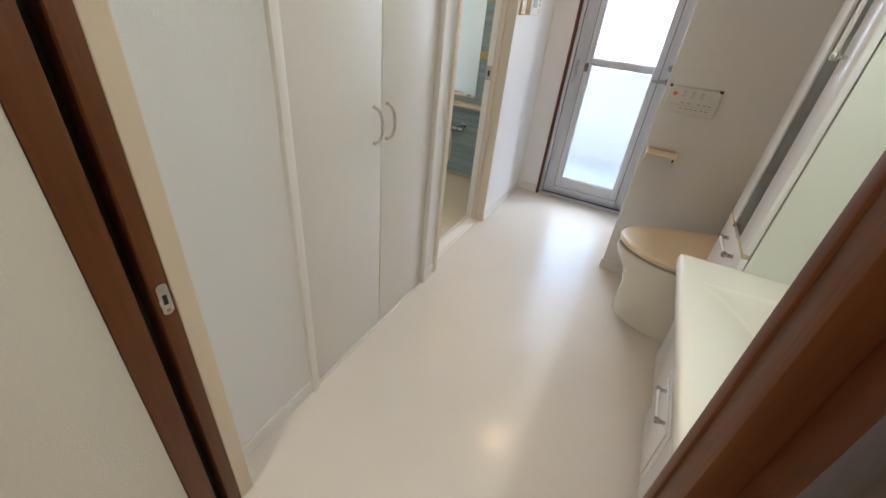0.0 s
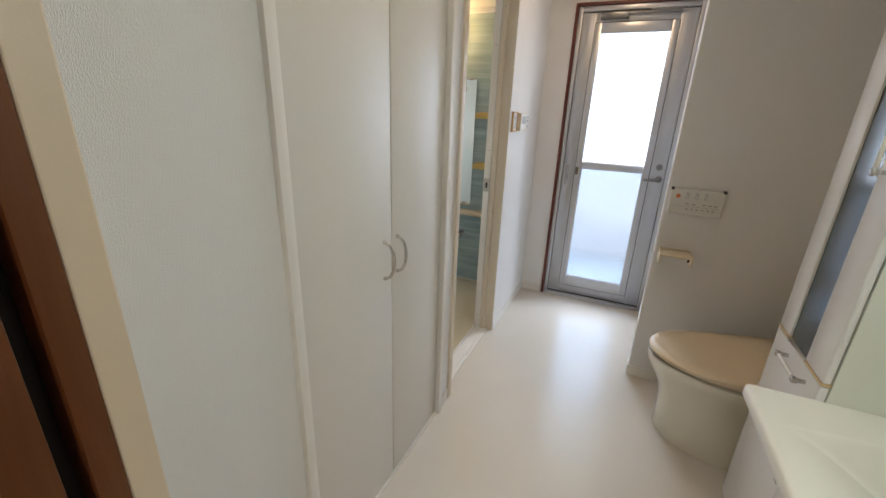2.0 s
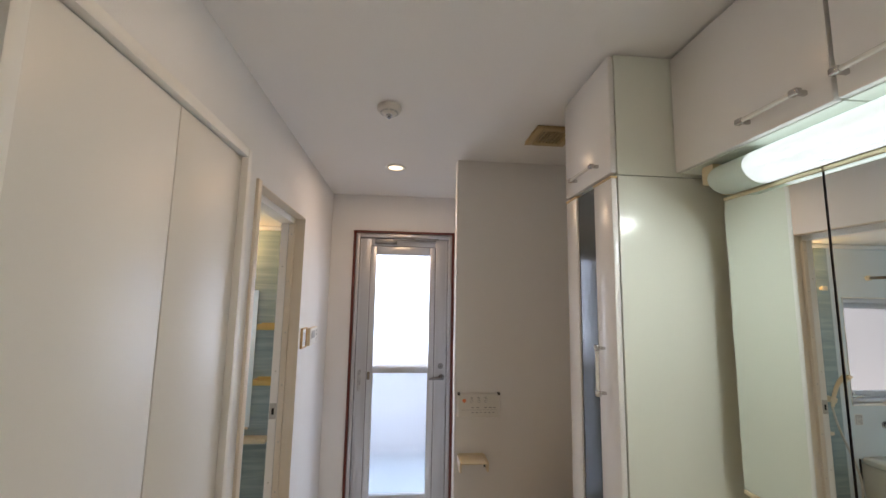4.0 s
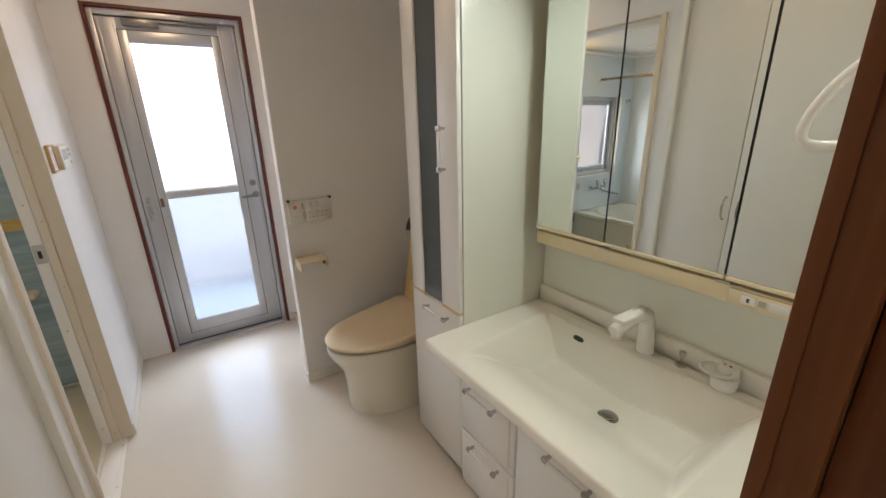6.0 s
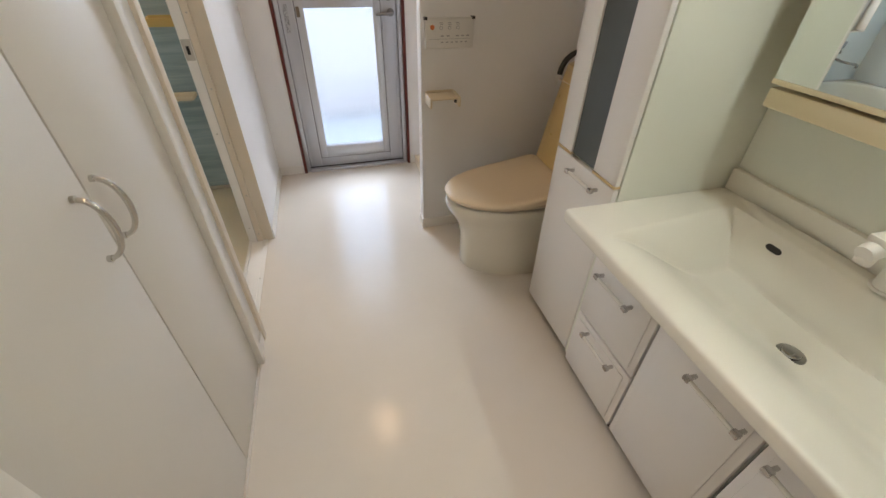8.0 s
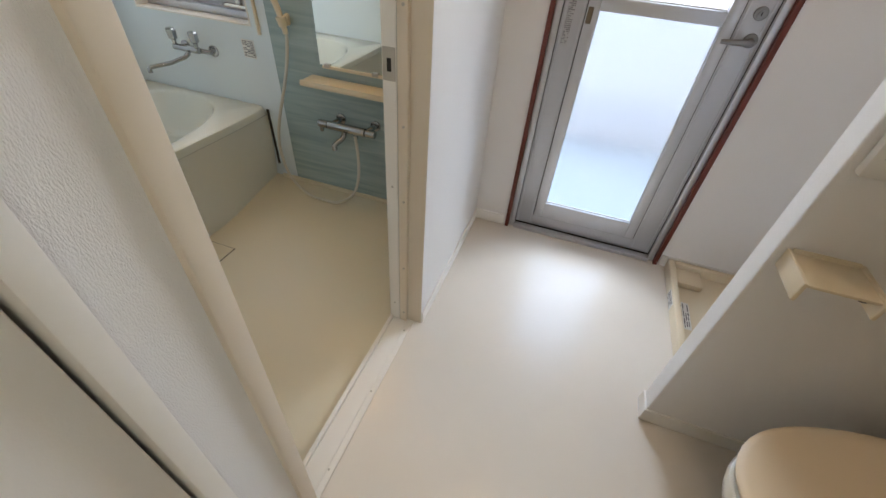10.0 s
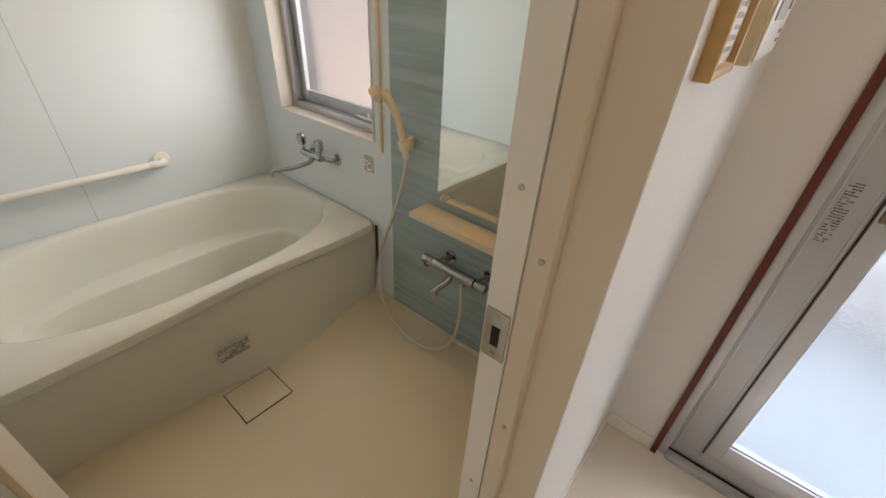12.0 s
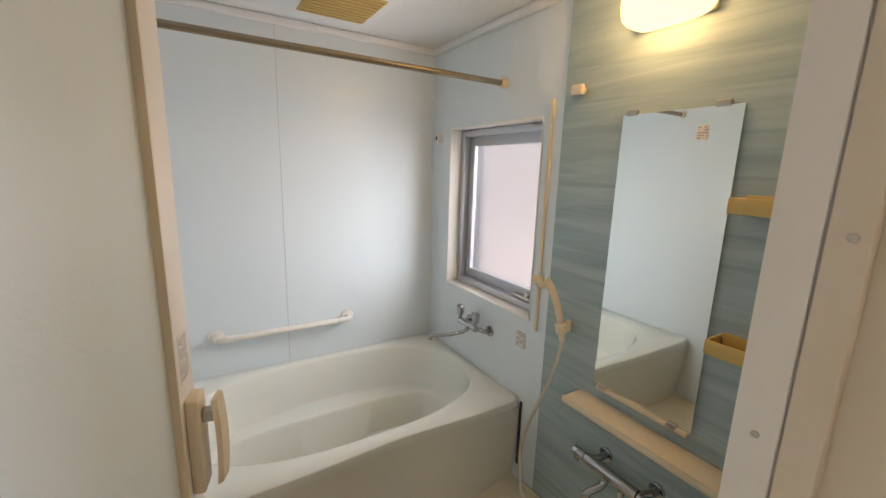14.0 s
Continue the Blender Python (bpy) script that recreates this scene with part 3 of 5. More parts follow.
for z in (0.10, 0.63, 1.189, 1.75):
    part("screw", cyl(bmesh.new(), (-0.104, 3.5475, z), (-0.104, 3.5445, z), 0.0038, n=12), STEEL, bf)
for y in (2.95, 3.22, 3.50):
    part("screw", cyl(bmesh.new(), (-0.045, y, 0.0055), (-0.045, y, 0.0072), 0.0035, n=10), STEEL, bf)
ks = part("strike_plate", B(-0.122, -0.088, 3.5425, 3.546, 0.945, 1.025, bev=0.001), STEEL, bf, "steel strike plate")
part("latch_hole", B(-0.110, -0.098, 3.5418, 3.5430, 0.968, 1.000), BLACK, ks)
for z in (0.953, 1.017):
    part("screw", cyl(bmesh.new(), (-0.105, 3.543, z), (-0.105, 3.5412, z), 0.004, n=12), STEEL, ks)

# bathroom door leaf, pushed open inwards
LA = 75.0
leaf_m = Matrix.Translation((-0.118, 2.872, 0)) @ Matrix.Rotation(radians(LA), 4, "Z")
bd = thing("bath_door", (0, 0, 0), "white framed bathroom door with frosted panel, pushed open inwards", "door")
LW = 0.665
part("stile", B(-0.015, 0.015, 0.0, 0.055, 0.03, 1.975, bev=0.003), TRIMWHITE, bd)
part("stile", B(-0.015, 0.015, LW - 0.075, LW, 0.03, 1.975, bev=0.003), TRIMWHITE, bd)
part("rail", B(-0.0145, 0.0145, 0.055, LW - 0.075, 1.915, 1.975, bev=0.003), TRIMWHITE, bd)
part("rail", B(-0.0145, 0.0145, 0.055, LW - 0.075, 0.03, 0.055, bev=0.003), TRIMWHITE, bd)
part("rail", B(-0.0145, 0.0145, 0.055, LW - 0.075, 0.145, 0.175, bev=0.003), TRIMWHITE, bd)
for k in range(4):
    part("louvre_slat", B(-0.010, 0.010, 0.055, LW - 0.075, 0.058 + 0.022 * k, 0.076 + 0.022 * k, bev=0.003), TRIMWHITE, bd)
part("panel", B(-0.004, 0.004, 0.055, LW - 0.075, 0.175, 1.915), GLASS_LEAF, bd, "frosted pale green panel", smooth=False)
part("bead", boxes((-0.017, 0.017, 0.055, 0.060, 0.175, 1.915), (-0.017, 0.017, LW - 0.080, LW - 0.075, 0.175, 1.915)), OLDPLASTIC, bd)
for sx in (1, -1):
    hy = LW - 0.036
    bm = B(sx * 0.0151, sx * 0.036, hy - 0.024, hy + 0.024, 0.865, 1.045, bev=0.005)
    hb = part("handle_base", bm, OLDPLASTIC, bd, "cream plastic handle body")
    part("spindle", B(sx * 0.030, sx * 0.060, hy - 0.008, hy + 0.010, 0.995, 1.015), STEEL, hb)
    rings = []
    for k in range(9):
        z = 0.870 + 0.165 * k / 8
        q = (k / 8 - 0.5) * 2
        w0, w1 = hy - 0.012, hy + 0.034 - 0.004 * q * q
        x0, x1 = sx * (0.056 - 0.004 * q * q), sx * (0.064 - 0.004 * q * q)
        rings.append([(x0, w0, z), (x1, w0 + 0.006, z), (x1 + sx * 0.004, w1 - 0.01, z), (x0 + sx * 0.002, w1, z)])
    part("paddle", ring_loft(bmesh.new(), rings), OLDPLASTIC, hb, "curved cream push paddle")
sticker("operating_label", (0.0152, LW - 0.058, 1.075), (0, 1, 0), (0, 0, 1), 0.042, 0.085, "small printed operating label", 18, TRIMWHITE, GREY, 5, parent=bd)
bd.matrix_world = leaf_m

# ---------------------------------------------------------------- ceiling things


def downlight(x, y):
    ob = thing("downlight", (x, y, H), "small round recessed downlight, lit warm", "ceiling light", "downlights")
    bm = bmesh.new()
    prof = [(0.044, -0.001), (0.060, -0.001), (0.064, -0.004), (0.060, -0.008), (0.047, -0.008), (0.044, -0.004), (0.044, -0.001)]
    ring_loft(bm, [[(x + r * math.cos(a), y + r * math.sin(a), H + z) for a in [2 * math.pi * k / 40 for k in range(40)]] for r, z in prof], False, False)
    part("ring", bm, PLASTIC, ob)
    part("diffuser", cyl(bmesh.new(), (x, y, H - 0.0045), (x, y, H - 0.0005), 0.0435, n=40), DOWNGLOW, ob, "glowing warm diffuser")


downlight(0.493, 3.653)
downlight(0.50, 2.20)

x, y = 0.486, 2.875
sm = thing("smoke_detector", (x, y, H), "round white smoke detector on the ceiling", "smoke detector")
bm = bmesh.new()
prof = [(0.0, 0.0), (0.050, 0.0), (0.050, -0.016), (0.046, -0.022), (0.036, -0.024), (0.030, -0.030), (0.012, -0.036), (0.0, -0.036)]
ring_loft(bm, [[(x + max(r, 0.0005) * math.cos(a), y + max(r, 0.0005) * math.sin(a), H + z) for a in [2 * math.pi * k / 36 for k in range(36)]] for r, z in prof])
part("body", bm, SHADED_WHITE, sm)
part("sensor", cyl(cyl(bmesh.new(), (x, y, H - 0.035), (x, y, H - 0.046), 0.014, 0.011, bev=0.002), (x, y, H - 0.046), (x, y, H - 0.050), 0.006), CHROME, sm, "shiny heat sensor")
for k in range(10):
    a = 2 * math.pi * k / 10
    bm = B(-0.004, 0.004, -0.008, 0.008, -0.002, 0.002)
    bmesh.ops.transform(bm, matrix=Matrix.Translation((x + 0.033 * math.cos(a), y + 0.033 * math.sin(a), H - 0.027)) @ Matrix.Rotation(a, 4, "Z"), verts=bm.verts)
    part("vent_slot", bm, GREY, sm)

ve = thing("ceiling_vent", (1.25, 3.06, H), "square yellowed ceiling exhaust vent with slats", "vent")
part("frame", boxes((1.150, 1.185, 2.96, 3.165, H - 0.018, H), (1.315, 1.350, 2.96, 3.165, H - 0.018, H), (1.185, 1.315, 2.96, 2.995, H - 0.018, H), (1.185, 1.315, 3.13, 3.165, H - 0.018, H), bev=0.005), VENT, ve)
part("backing", B(1.185, 1.315, 2.995, 3.13, H - 0.004, H), DARK, ve)
for k in range(8):
    part("slat", B(1.185 + 0.0165 * k + 0.003, 1.185 + 0.0165 * k + 0.010, 2.995, 3.13, H - 0.015, H - 0.005), VENT, ve)

# ---------------------------------------------------------------- wall things in the passage
fr = thing("notice_frame", (0, 3.652, 1.295), "small honey-coloured wooden frame with a printed card", "frame")
part("rail", boxes((0, 0.013, 3.600, 3.607, 1.298, 1.410), (0, 0.013, 3.698, 3.705, 1.298, 1.410), (0, 0.0125, 3.607, 3.698, 1.298, 1.306), (0, 0.0125, 3.607, 3.698, 1.402, 1.410), bev=0.0015), WOOD, fr)
part("backing", B(0, 0.006, 3.607, 3.698, 1.306, 1.402), TRIMWHITE, fr)
sticker("card", (0.0062, 3.611, 1.310), (0, 1, 0), (0, 0, 1), 0.083, 0.085, "white card with faint grey print", 9, PAPER, MIDGREY, 21, parent=fr)
sw = thing("wall_controller", (0, 3.83, 1.298), "beige plastic wall controller with small dark marks", "controller")
part("box", B(0, 0.022, 3.732, 3.925, 1.300, 1.402, bev=0.003), OLDPLASTIC, sw)
part("face", B(0.022, 0.0245, 3.736, 3.921, 1.304, 1.398, bev=0.001), PLASTIC, sw)
for y0, y1, z0, z1 in ((3.880, 3.905, 1.372, 1.386), (3.880, 3.905, 1.350, 1.364), (3.760, 3.850, 1.340, 1.385)):
    part("key", B(0.0245, 0.0262, y0, y1, z0, z1, bev=0.0006), GREY, sw)
for z in (1.316, 1.326):
    part("mark", B(0.0245, 0.0252, 3.882, 3.902, z, z + 0.004), INK, sw)

YP = 3.475
rm = thing("toilet_remote", (0.98, YP, 0.968), "white toilet wall remote with buttons and an orange stop button", "remote control")
part("body", B(0.868, 1.092, YP - 0.022, YP, 0.968, 1.090, bev=0.006), REMOTE, rm)
for x0, x1 in ((0.866, 0.878), (1.080, 1.094)):
    part("bracket", B(x0, x1, YP - 0.024, YP, 1.083, 1.094), DARK, rm, "dark bracket end")


def button(cx, cz, w, h, m, round_=False):
    f = YP - 0.022
    if round_:
        return part("button", cyl(bmesh.new(), (cx, f, cz), (cx, f - 0.003, cz), w / 2, n=20, bev=0.001), m, rm)
    return part("button", B(cx - w / 2, cx + w / 2, f - 0.002, f, cz - h / 2, cz + h / 2, bev=0.0008), m, rm)


button(0.900, 1.055, 0.020, 0, ORANGE, True)
for cx in (0.940, 0.978, 1.016):
    button(cx, 1.052, 0.015, 0, GREY, True)
    part("button_icon", cyl(bmesh.new(), (cx, YP - 0.025, 1.052), (cx, YP - 0.0256, 1.052), 0.0052, n=12), PAPER, rm)
    part("button_print", boxes((cx - 0.008, cx + 0.006, YP - 0.0226, YP - 0.022, 1.070, 1.073), (cx - 0.006, cx + 0.009, YP - 0.0226, YP - 0.022, 1.064, 1.0665)), MIDGREY, rm)
for cx in (0.945, 0.972, 1.015, 1.040, 1.062):
    button(cx, 1.020, 0.014, 0.005, MIDGREY)
for cx in (0.945, 0.968, 0.99, 1.012, 1.034, 1.056):
    button(cx, 0.995, 0.011, 0.005, MIDGREY)
part("print_line", B(0.885, 1.075, YP - 0.0228, YP - 0.022, 1.007, 1.0085), GREY, rm)

ph = thing("paper_holder", (0.94, YP, 0.72), "cream plastic toilet paper holder without a roll", "paper holder")
part("cover", bx(bmesh.new(), 0.872, 1.006, YP - 0.112, YP - 0.004, 0.768, 0.776, bev=0.003), OLDPLASTIC, ph)
part("arm", B(0.866, 0.876, YP - 0.118, YP, 0.733, 0.782, bev=0.004), OLDPLASTIC, ph)
part("arm", B(1.004, 1.014, YP - 0.118, YP, 0.735, 0.782, bev=0.004), OLDPLASTIC, ph)
part("backplate", B(0.876, 1.004, YP - 0.008, YP, 0.74, 0.785, bev=0.003), OLDPLASTIC, ph)
part("peg", cyl(bmesh.new(), (0.995, YP - 0.075, 0.752), (1.004, YP - 0.075, 0.752), 0.009, n=14), DARK, ph)

# ---------------------------------------------------------------- toilet
tl = thing("toilet", (1.2, 3.13, 0), "ivory toilet with closed lid and yellowed tank cover", "toilet")
TY = 3.122


def dshape(xf, xb, hw, z, n=48, p=2.05, zf=None, nose=0.64):
    """Outline with a round front at xf and a square back at xb."""
    pts = []
    L = xb - xf
    for k in range(n):
        a = 2 * math.pi * k / n
        c, s = math.cos(a), math.sin(a)
        if c < 0:
            xx = xf + L * nose - L * nose * abs(c) ** (2 / p)
        else:
            xx = xf + L * nose + L * (1 - nose) * (abs(c) ** 0.22)
        ww = hw * (1 if s > 0 else -1) * abs(s) ** (2 / p if c < 0 else 0.25)
        zz = z if zf is None else zf(xx, ww)
        pts.append((xx, TY + ww, zz))
    return pts


rows = ((0.0, 0.972, 1.52, 0.190), (0.02, 0.968, 1.52, 0.192), (0.10, 0.970, 1.52, 0.188), (0.18, 0.966, 1.53, 0.184), (0.25, 0.948, 1.54, 0.184),
        (0.30, 0.918, 1.55, 0.190), (0.34, 0.893, 1.55, 0.205), (0.372, 0.885, 1.55, 0.211), (0.384, 0.887, 1.55, 0.210), (0.388, 0.892, 1.55, 0.205))
part("bowl", ring_loft(bmesh.new(), [dshape(f, b, w, z) for z, f, b, w in rows]), CERAMIC, tl, "ivory ceramic bowl")
part("seat", ring_loft(bmesh.new(), [dshape(0.908 + e, 1.41, 0.193 - e, z) for z, e in ((0.392, 0.010), (0.394, 0.0), (0.402, 0.0), (0.404, 0.004))]), LID, tl)


def lid_z(k):
    return lambda xx, ww: 0.406 + k + (0.040 if k > 0.004 else 0.016) * max(0, (xx - 1.0) / 0.42) ** 2 + 0.010 * max(0, (xx - 1.05) / 0.37) ** 2 * abs(ww / 0.21) ** 3


lr = []
for k, e in ((0.0, 0.008), (0.003, 0.002), (0.016, -0.001), (0.022, 0.002), (0.027, 0.009), (0.029, 0.03), (0.031, 0.08), (0.031, 0.13), (0.031, 0.185)):
    lr.append(dshape(0.884 + e * 1.6, 1.420 - e * 0.15, 0.214 - e, 0, zf=lid_z(k)))
part("lid", ring_loft(bmesh.new(), lr, False), LID, tl, "closed ivory lid")
part("washlet_body", B(1.40, 1.56, TY - 0.205, TY + 0.205, 0.385, 0.455, bev=0.012), TANK, tl)
# leaning tank cover
rg = []
for i in range(13):
    q = i / 12
    z = 0.40 + 0.56 * q
    xf = 1.405 + 0.100 * q ** 1.1 + (0.05 * ((q - 0.9) / 0.1) ** 2 if q > 0.9 else 0)
    hw = 0.200 - 0.010 * q - (0.03 * ((q - 0.9) / 0.1) ** 2 if q > 0.9 else 0)
    rg.append([(xf + 0.016 * (abs(s) ** 6), TY + hw * s, z - (0.02 * s * s if q > 0.95 else 0)) for s in [j / 12 * 2 - 1 for j in range(13)]] + [(XE - 0.012, TY + hw * s, z) for s in (1, -1)])
part("tank_cover", ring_loft(bmesh.new(), rg), TANK, tl, "tall yellowed leaning tank cover")
part("seam", B(1.478, 1.482, TY - 0.190, TY + 0.190, 0.845, 0.848), LID, tl)
part("dial", sweep(bmesh.new(), bezier((1.478, TY + 0.192, 0.865), (1.485, TY + 0.200, 0.905), (1.50, TY + 0.192, 0.945), (1.53, TY + 0.165, 0.965), 8), 0.013, 10), DARK, tl, "black control strip")
part("dial_label", B(1.460, 1.474, TY + 0.1905, TY + 0.195, 0.82, 0.86), PAPER, tl)
part("side_cap", B(1.36, 1.372, TY - 0.2085, TY - 0.2005, 0.388, 0.396, bev=0.002), GREY, tl)

# ---------------------------------------------------------------- washing machine pan
X0, X1, Y0, Y1 = 0.978, 1.618, 3.705, 4.345
wp = thing("washing_machine_pan", (1.30, 4.03, 0), "cream plastic washing machine drain pan on the floor", "drain pan")
bm = boxes((X0, X0 + 0.030, Y0, Y1, 0, 0.062), (X1 - 0.030, X1, Y0, Y1, 0, 0.062), (X0 + 0.030, X1 - 0.030, Y0, Y0 + 0.030, 0, 0.0615), (X0 + 0.030, X1 - 0.030, Y1 - 0.030, Y1, 0, 0.0615), bev=0.007)
part("rim", bm, OLDPLASTIC, wp)
part("base", B(X0 + 0.03, X1 - 0.03, Y0 + 0.03, Y1 - 0.03, 0, 0.016), OLDPLASTIC, wp)
for cx, cy in ((X0 + 0.09, Y0 + 0.09), (X0 + 0.09, Y1 - 0.09), (X1 - 0.09, Y0 + 0.09), (X1 - 0.09, Y1 - 0.09)):
    part("foot_pad", B(cx - 0.055, cx + 0.055, cy - 0.055, cy + 0.055, 0.016, 0.048, bev=0.010), OLDPLASTIC, wp)
dx, dy = 1.31, 4.185
dn = part("drain", cyl(cyl(bmesh.new(), (dx, dy, 0.016), (dx, dy, 0.030), 0.052, bev=0.004), (dx + 0.012, dy, 0.03), (dx + 0.012, dy, 0.062), 0.017), OLDPLASTIC, wp, "round drain trap with spout")
part("stained_rim", sweep(bmesh.new(), [(dx + 0.066 * math.cos(a), dy + 0.066 * math.sin(a), 0.0165) for a in [0.3 + 4.6 * k / 24 for k in range(25)]], 0.004, 8), EDGE, wp, "brown-stained drain rim")
for k in range(8):
    a = 2 * math.pi * k / 8
    part("drain_slot", cyl(bmesh.new(), (dx + 0.036 * math.cos(a), dy + 0.036 * math.sin(a), 0.0298), (dx + 0.036 * math.cos(a), dy + 0.036 * math.sin(a), 0.0312), 0.0075, n=10), DARK, dn)
sticker("pan_label", (X0 - 0.0002, Y0 + 0.43, 0.010), (0, -1, 0), (0, 0, 1), 0.10, 0.042, "small printed label", 4, PAPER, INK, 8, parent=wp)
sticker("pan_label", (X0 + 0.033, Y0 + 0.40, 0.0162), (0, -1, 0), (1, 0, 0), 0.16, 0.05, "small printed label", 5, PAPER, INK, 9, parent=wp)

# ---------------------------------------------------------------- vanity


def bar_handle(parent, p0, p1, out):
    """Clear rod between two metal end posts; out points away from the door."""
    p0, p1, out = Vector(p0), Vector(p1), Vector(out).normalized()
    d = (p1 - p0).normalized()
    rod = part("handle", cyl(bmesh.new(), p0 + out * 0.026, p1 + out * 0.026, 0.0055, n=14), ACRYL, parent, "clear rod handle with metal ends")
    for p, s in ((p0, 1), (p1, -1)):
        side = d.cross(out)
        turn = Matrix((d, side, out)).transposed().to_4x4()
        bm = B(-0.0045, 0.0045, -0.0055, 0.0055, 0, 0.022, bev=0.0015)
        bx(bm, -0.0095, 0.0095, -0.0072, 0.0072, 0.018, 0.033, bev=0.0025)
        bmesh.ops.transform(bm, matrix=Matrix.Translation(p) @ turn, verts=bm.verts)
        part("handle_end", bm, HANDLE_METAL, parent)


TX, TY0, TY1 = 1.195, 2.415, 2.765
tc = thing("tall_cabinet", (1.41, 2.58, 0), "tall glossy white cabinet with a smoked glass door", "cabinet")
part("body", B(TX + 0.022, XE, TY0, TY1, 0.045, 1.975), LACQUER_SIDE, tc, smooth=False)
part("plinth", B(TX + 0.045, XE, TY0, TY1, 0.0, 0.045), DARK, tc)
d = part("door", boxes((TX, TX + 0.02, TY0 + 0.002, TY1 - 0.002, 0.05, 0.775), bev=0.004), LACQUER, tc, "glossy white lower door")
bar_handle(d, (TX, 2.630, 0.740), (TX, 2.489, 0.740), (-1, 0, 0))
d = part("glass_door", boxes((TX, TX + 0.02, TY0 + 0.002, 2.535, 0.785, 1.968), (TX, TX + 0.02, 2.670, TY1 - 0.002, 0.785, 1.968), bev=0.006), LACQUER, tc, "glossy white door with smoked glass strip")
part("glass", B(TX + 0.007, TX + 0.013, 2.535, 2.670, 0.785, 1.968), SMOKEGLASS, d, "grey smoked glass")
bar_handle(d, (TX, 2.490, 1.445), (TX, 2.490, 1.310), (-1, 0, 0))
for z0, z1 in ((0.778, 0.785), (1.968, 1.974)):
    for y0, y1 in ((TY0 + 0.003, 2.535), (2.670, TY1 - 0.003)):
        part("edge_band", B(TX - 0.001, TX + 0.021, y0, y1, z0, z1), EDGE, tc, "yellowed edge band")
part("hinge_screw", cyl(bmesh.new(), (TX + 0.003, 2.655, 0.782), (TX - 0.004, 2.655, 0.782), 0.006, n=10), STEEL, tc)
tt = thing("tall_top_cabinet", (1.41, 2.58, 1.978), "glossy white top cabinet above the tall cabinet", "cabinet")
part("body", B(TX + 0.022, XE, TY0, TY1, 1.978, H - 0.006), LACQUER_SIDE, tt, smooth=False)
d = part("door", B(TX, TX + 0.02, TY0 + 0.002, TY1 - 0.002, 1.984, H - 0.012, bev=0.004), LACQUER, tt)
bar_handle(d, (TX, 2.660, 2.028), (TX, 2.495, 2.028), (-1, 0, 0))

UX = 1.402
for y0, y1, hs in ((1.942, 2.412, ((2.135, 1.995),)), (1.4105, 1.938, ((1.914, 1.774),))):
    uc = thing("wall_cabinet", (1.51, (y0 + y1) / 2, 1.985), "white wall cabinet under the ceiling, closed", "cabinet", "wall cabinets")
    part("body", B(UX + 0.021, XE, y0 + 0.001, y1 - 0.001, 1.988, H - 0.006), LACQUER_SIDE, uc, smooth=False)
    d = part("door", B(UX, UX + 0.019, y0 + 0.002, y1 - 0.002, 1.988, H - 0.014, bev=0.003), LACQUER, uc)
    for a, b in hs:
        bar_handle(d, (UX, a, 2.030), (UX, b, 2.030), (-1, 0, 0))

# vanity base units
CX = 1.175
VZ0 = 0.045
part_rows = ((2.085, 2.412, "drawer"), (1.762, 2.081, "door"), (1.4105, 1.758, "door"))
for y0, y1, kind in part_rows:
    v = thing("vanity_cabinet", (1.40, (y0 + y1) / 2, 0), "glossy white vanity unit with two drawers" if kind == "drawer" else "glossy white vanity unit with one door", "cabinet", "vanity units")
    part("carcass", B(CX + 0.02, XE - 0.005, y0, y1, VZ0, 0.575), LACQUER_SIDE, v, smooth=False)
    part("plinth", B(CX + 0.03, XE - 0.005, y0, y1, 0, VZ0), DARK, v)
    if kind == "drawer":
        for z0, z1, hz, a, b in ((0.319, 0.635, 0.533, 2.319, 2.177), (0.048, 0.312, 0.285, 2.296, 2.157)):
            d = part("drawer_front", B(CX, CX + 0.019, y0 + 0.002, y1 - 0.030, z0, z1, bev=0.005), LACQUER, v)
            part("panel", B(CX - 0.004, CX, y0 + 0.024, y1 - 0.050, z0 + 0.02, z1 - 0.02, bev=0.0018), LACQUER, d)
            bar_handle(d, (CX - 0.004, a, hz), (CX - 0.004, b, hz), (-1, 0, 0))
    else:
        d = part("door", B(CX, CX + 0.019, y0 + 0.002, y1 - 0.002, 0.048, 0.635, bev=0.005), LACQUER, v)
        part("panel", B(CX - 0.004, CX, y0 + 0.024, y1 - 0.024, 0.070, 0.612, bev=0.0018), LACQUER, d)
        a, b = (1.935, 1.796) if y0 > 1.6 else (1.719, 1.581)
        bar_handle(d, (CX - 0.004, a, 0.542), (CX - 0.004, b, 0.542), (-1, 0, 0))
        if y0 < 1.6:
            part("slot", B(CX - 0.0045, CX - 0.0035, 1.470, 1.520, 0.538, 0.546), DARK, d, "short dark slot")

# one-piece counter with a wide basin
KX0, KX1, KY0, KY1, KZ = 1.045, 1.600, 1.4105, 2.4125, 0.737


def sstep(t):
    t = max(0.0, min(1.0, t))
    return t * t * (3 - 2 * t)


def soft(t):
    """A ramp from 0 to 1 with short rounded ends."""
    t = max(0.0, min(1.0, t))
    return 0.62 * t + 0.38 * sstep(t)


def deck_edge(y):
    """Where the raised back deck begins; it draws back at both ends of the basin."""
    return 1.550 + 0.050 * sstep((y - 2.20) / 0.16) + 0.022 * sstep((1.90 - y) / 0.16) + 0.028 * sstep((1.66 - y) / 0.10)


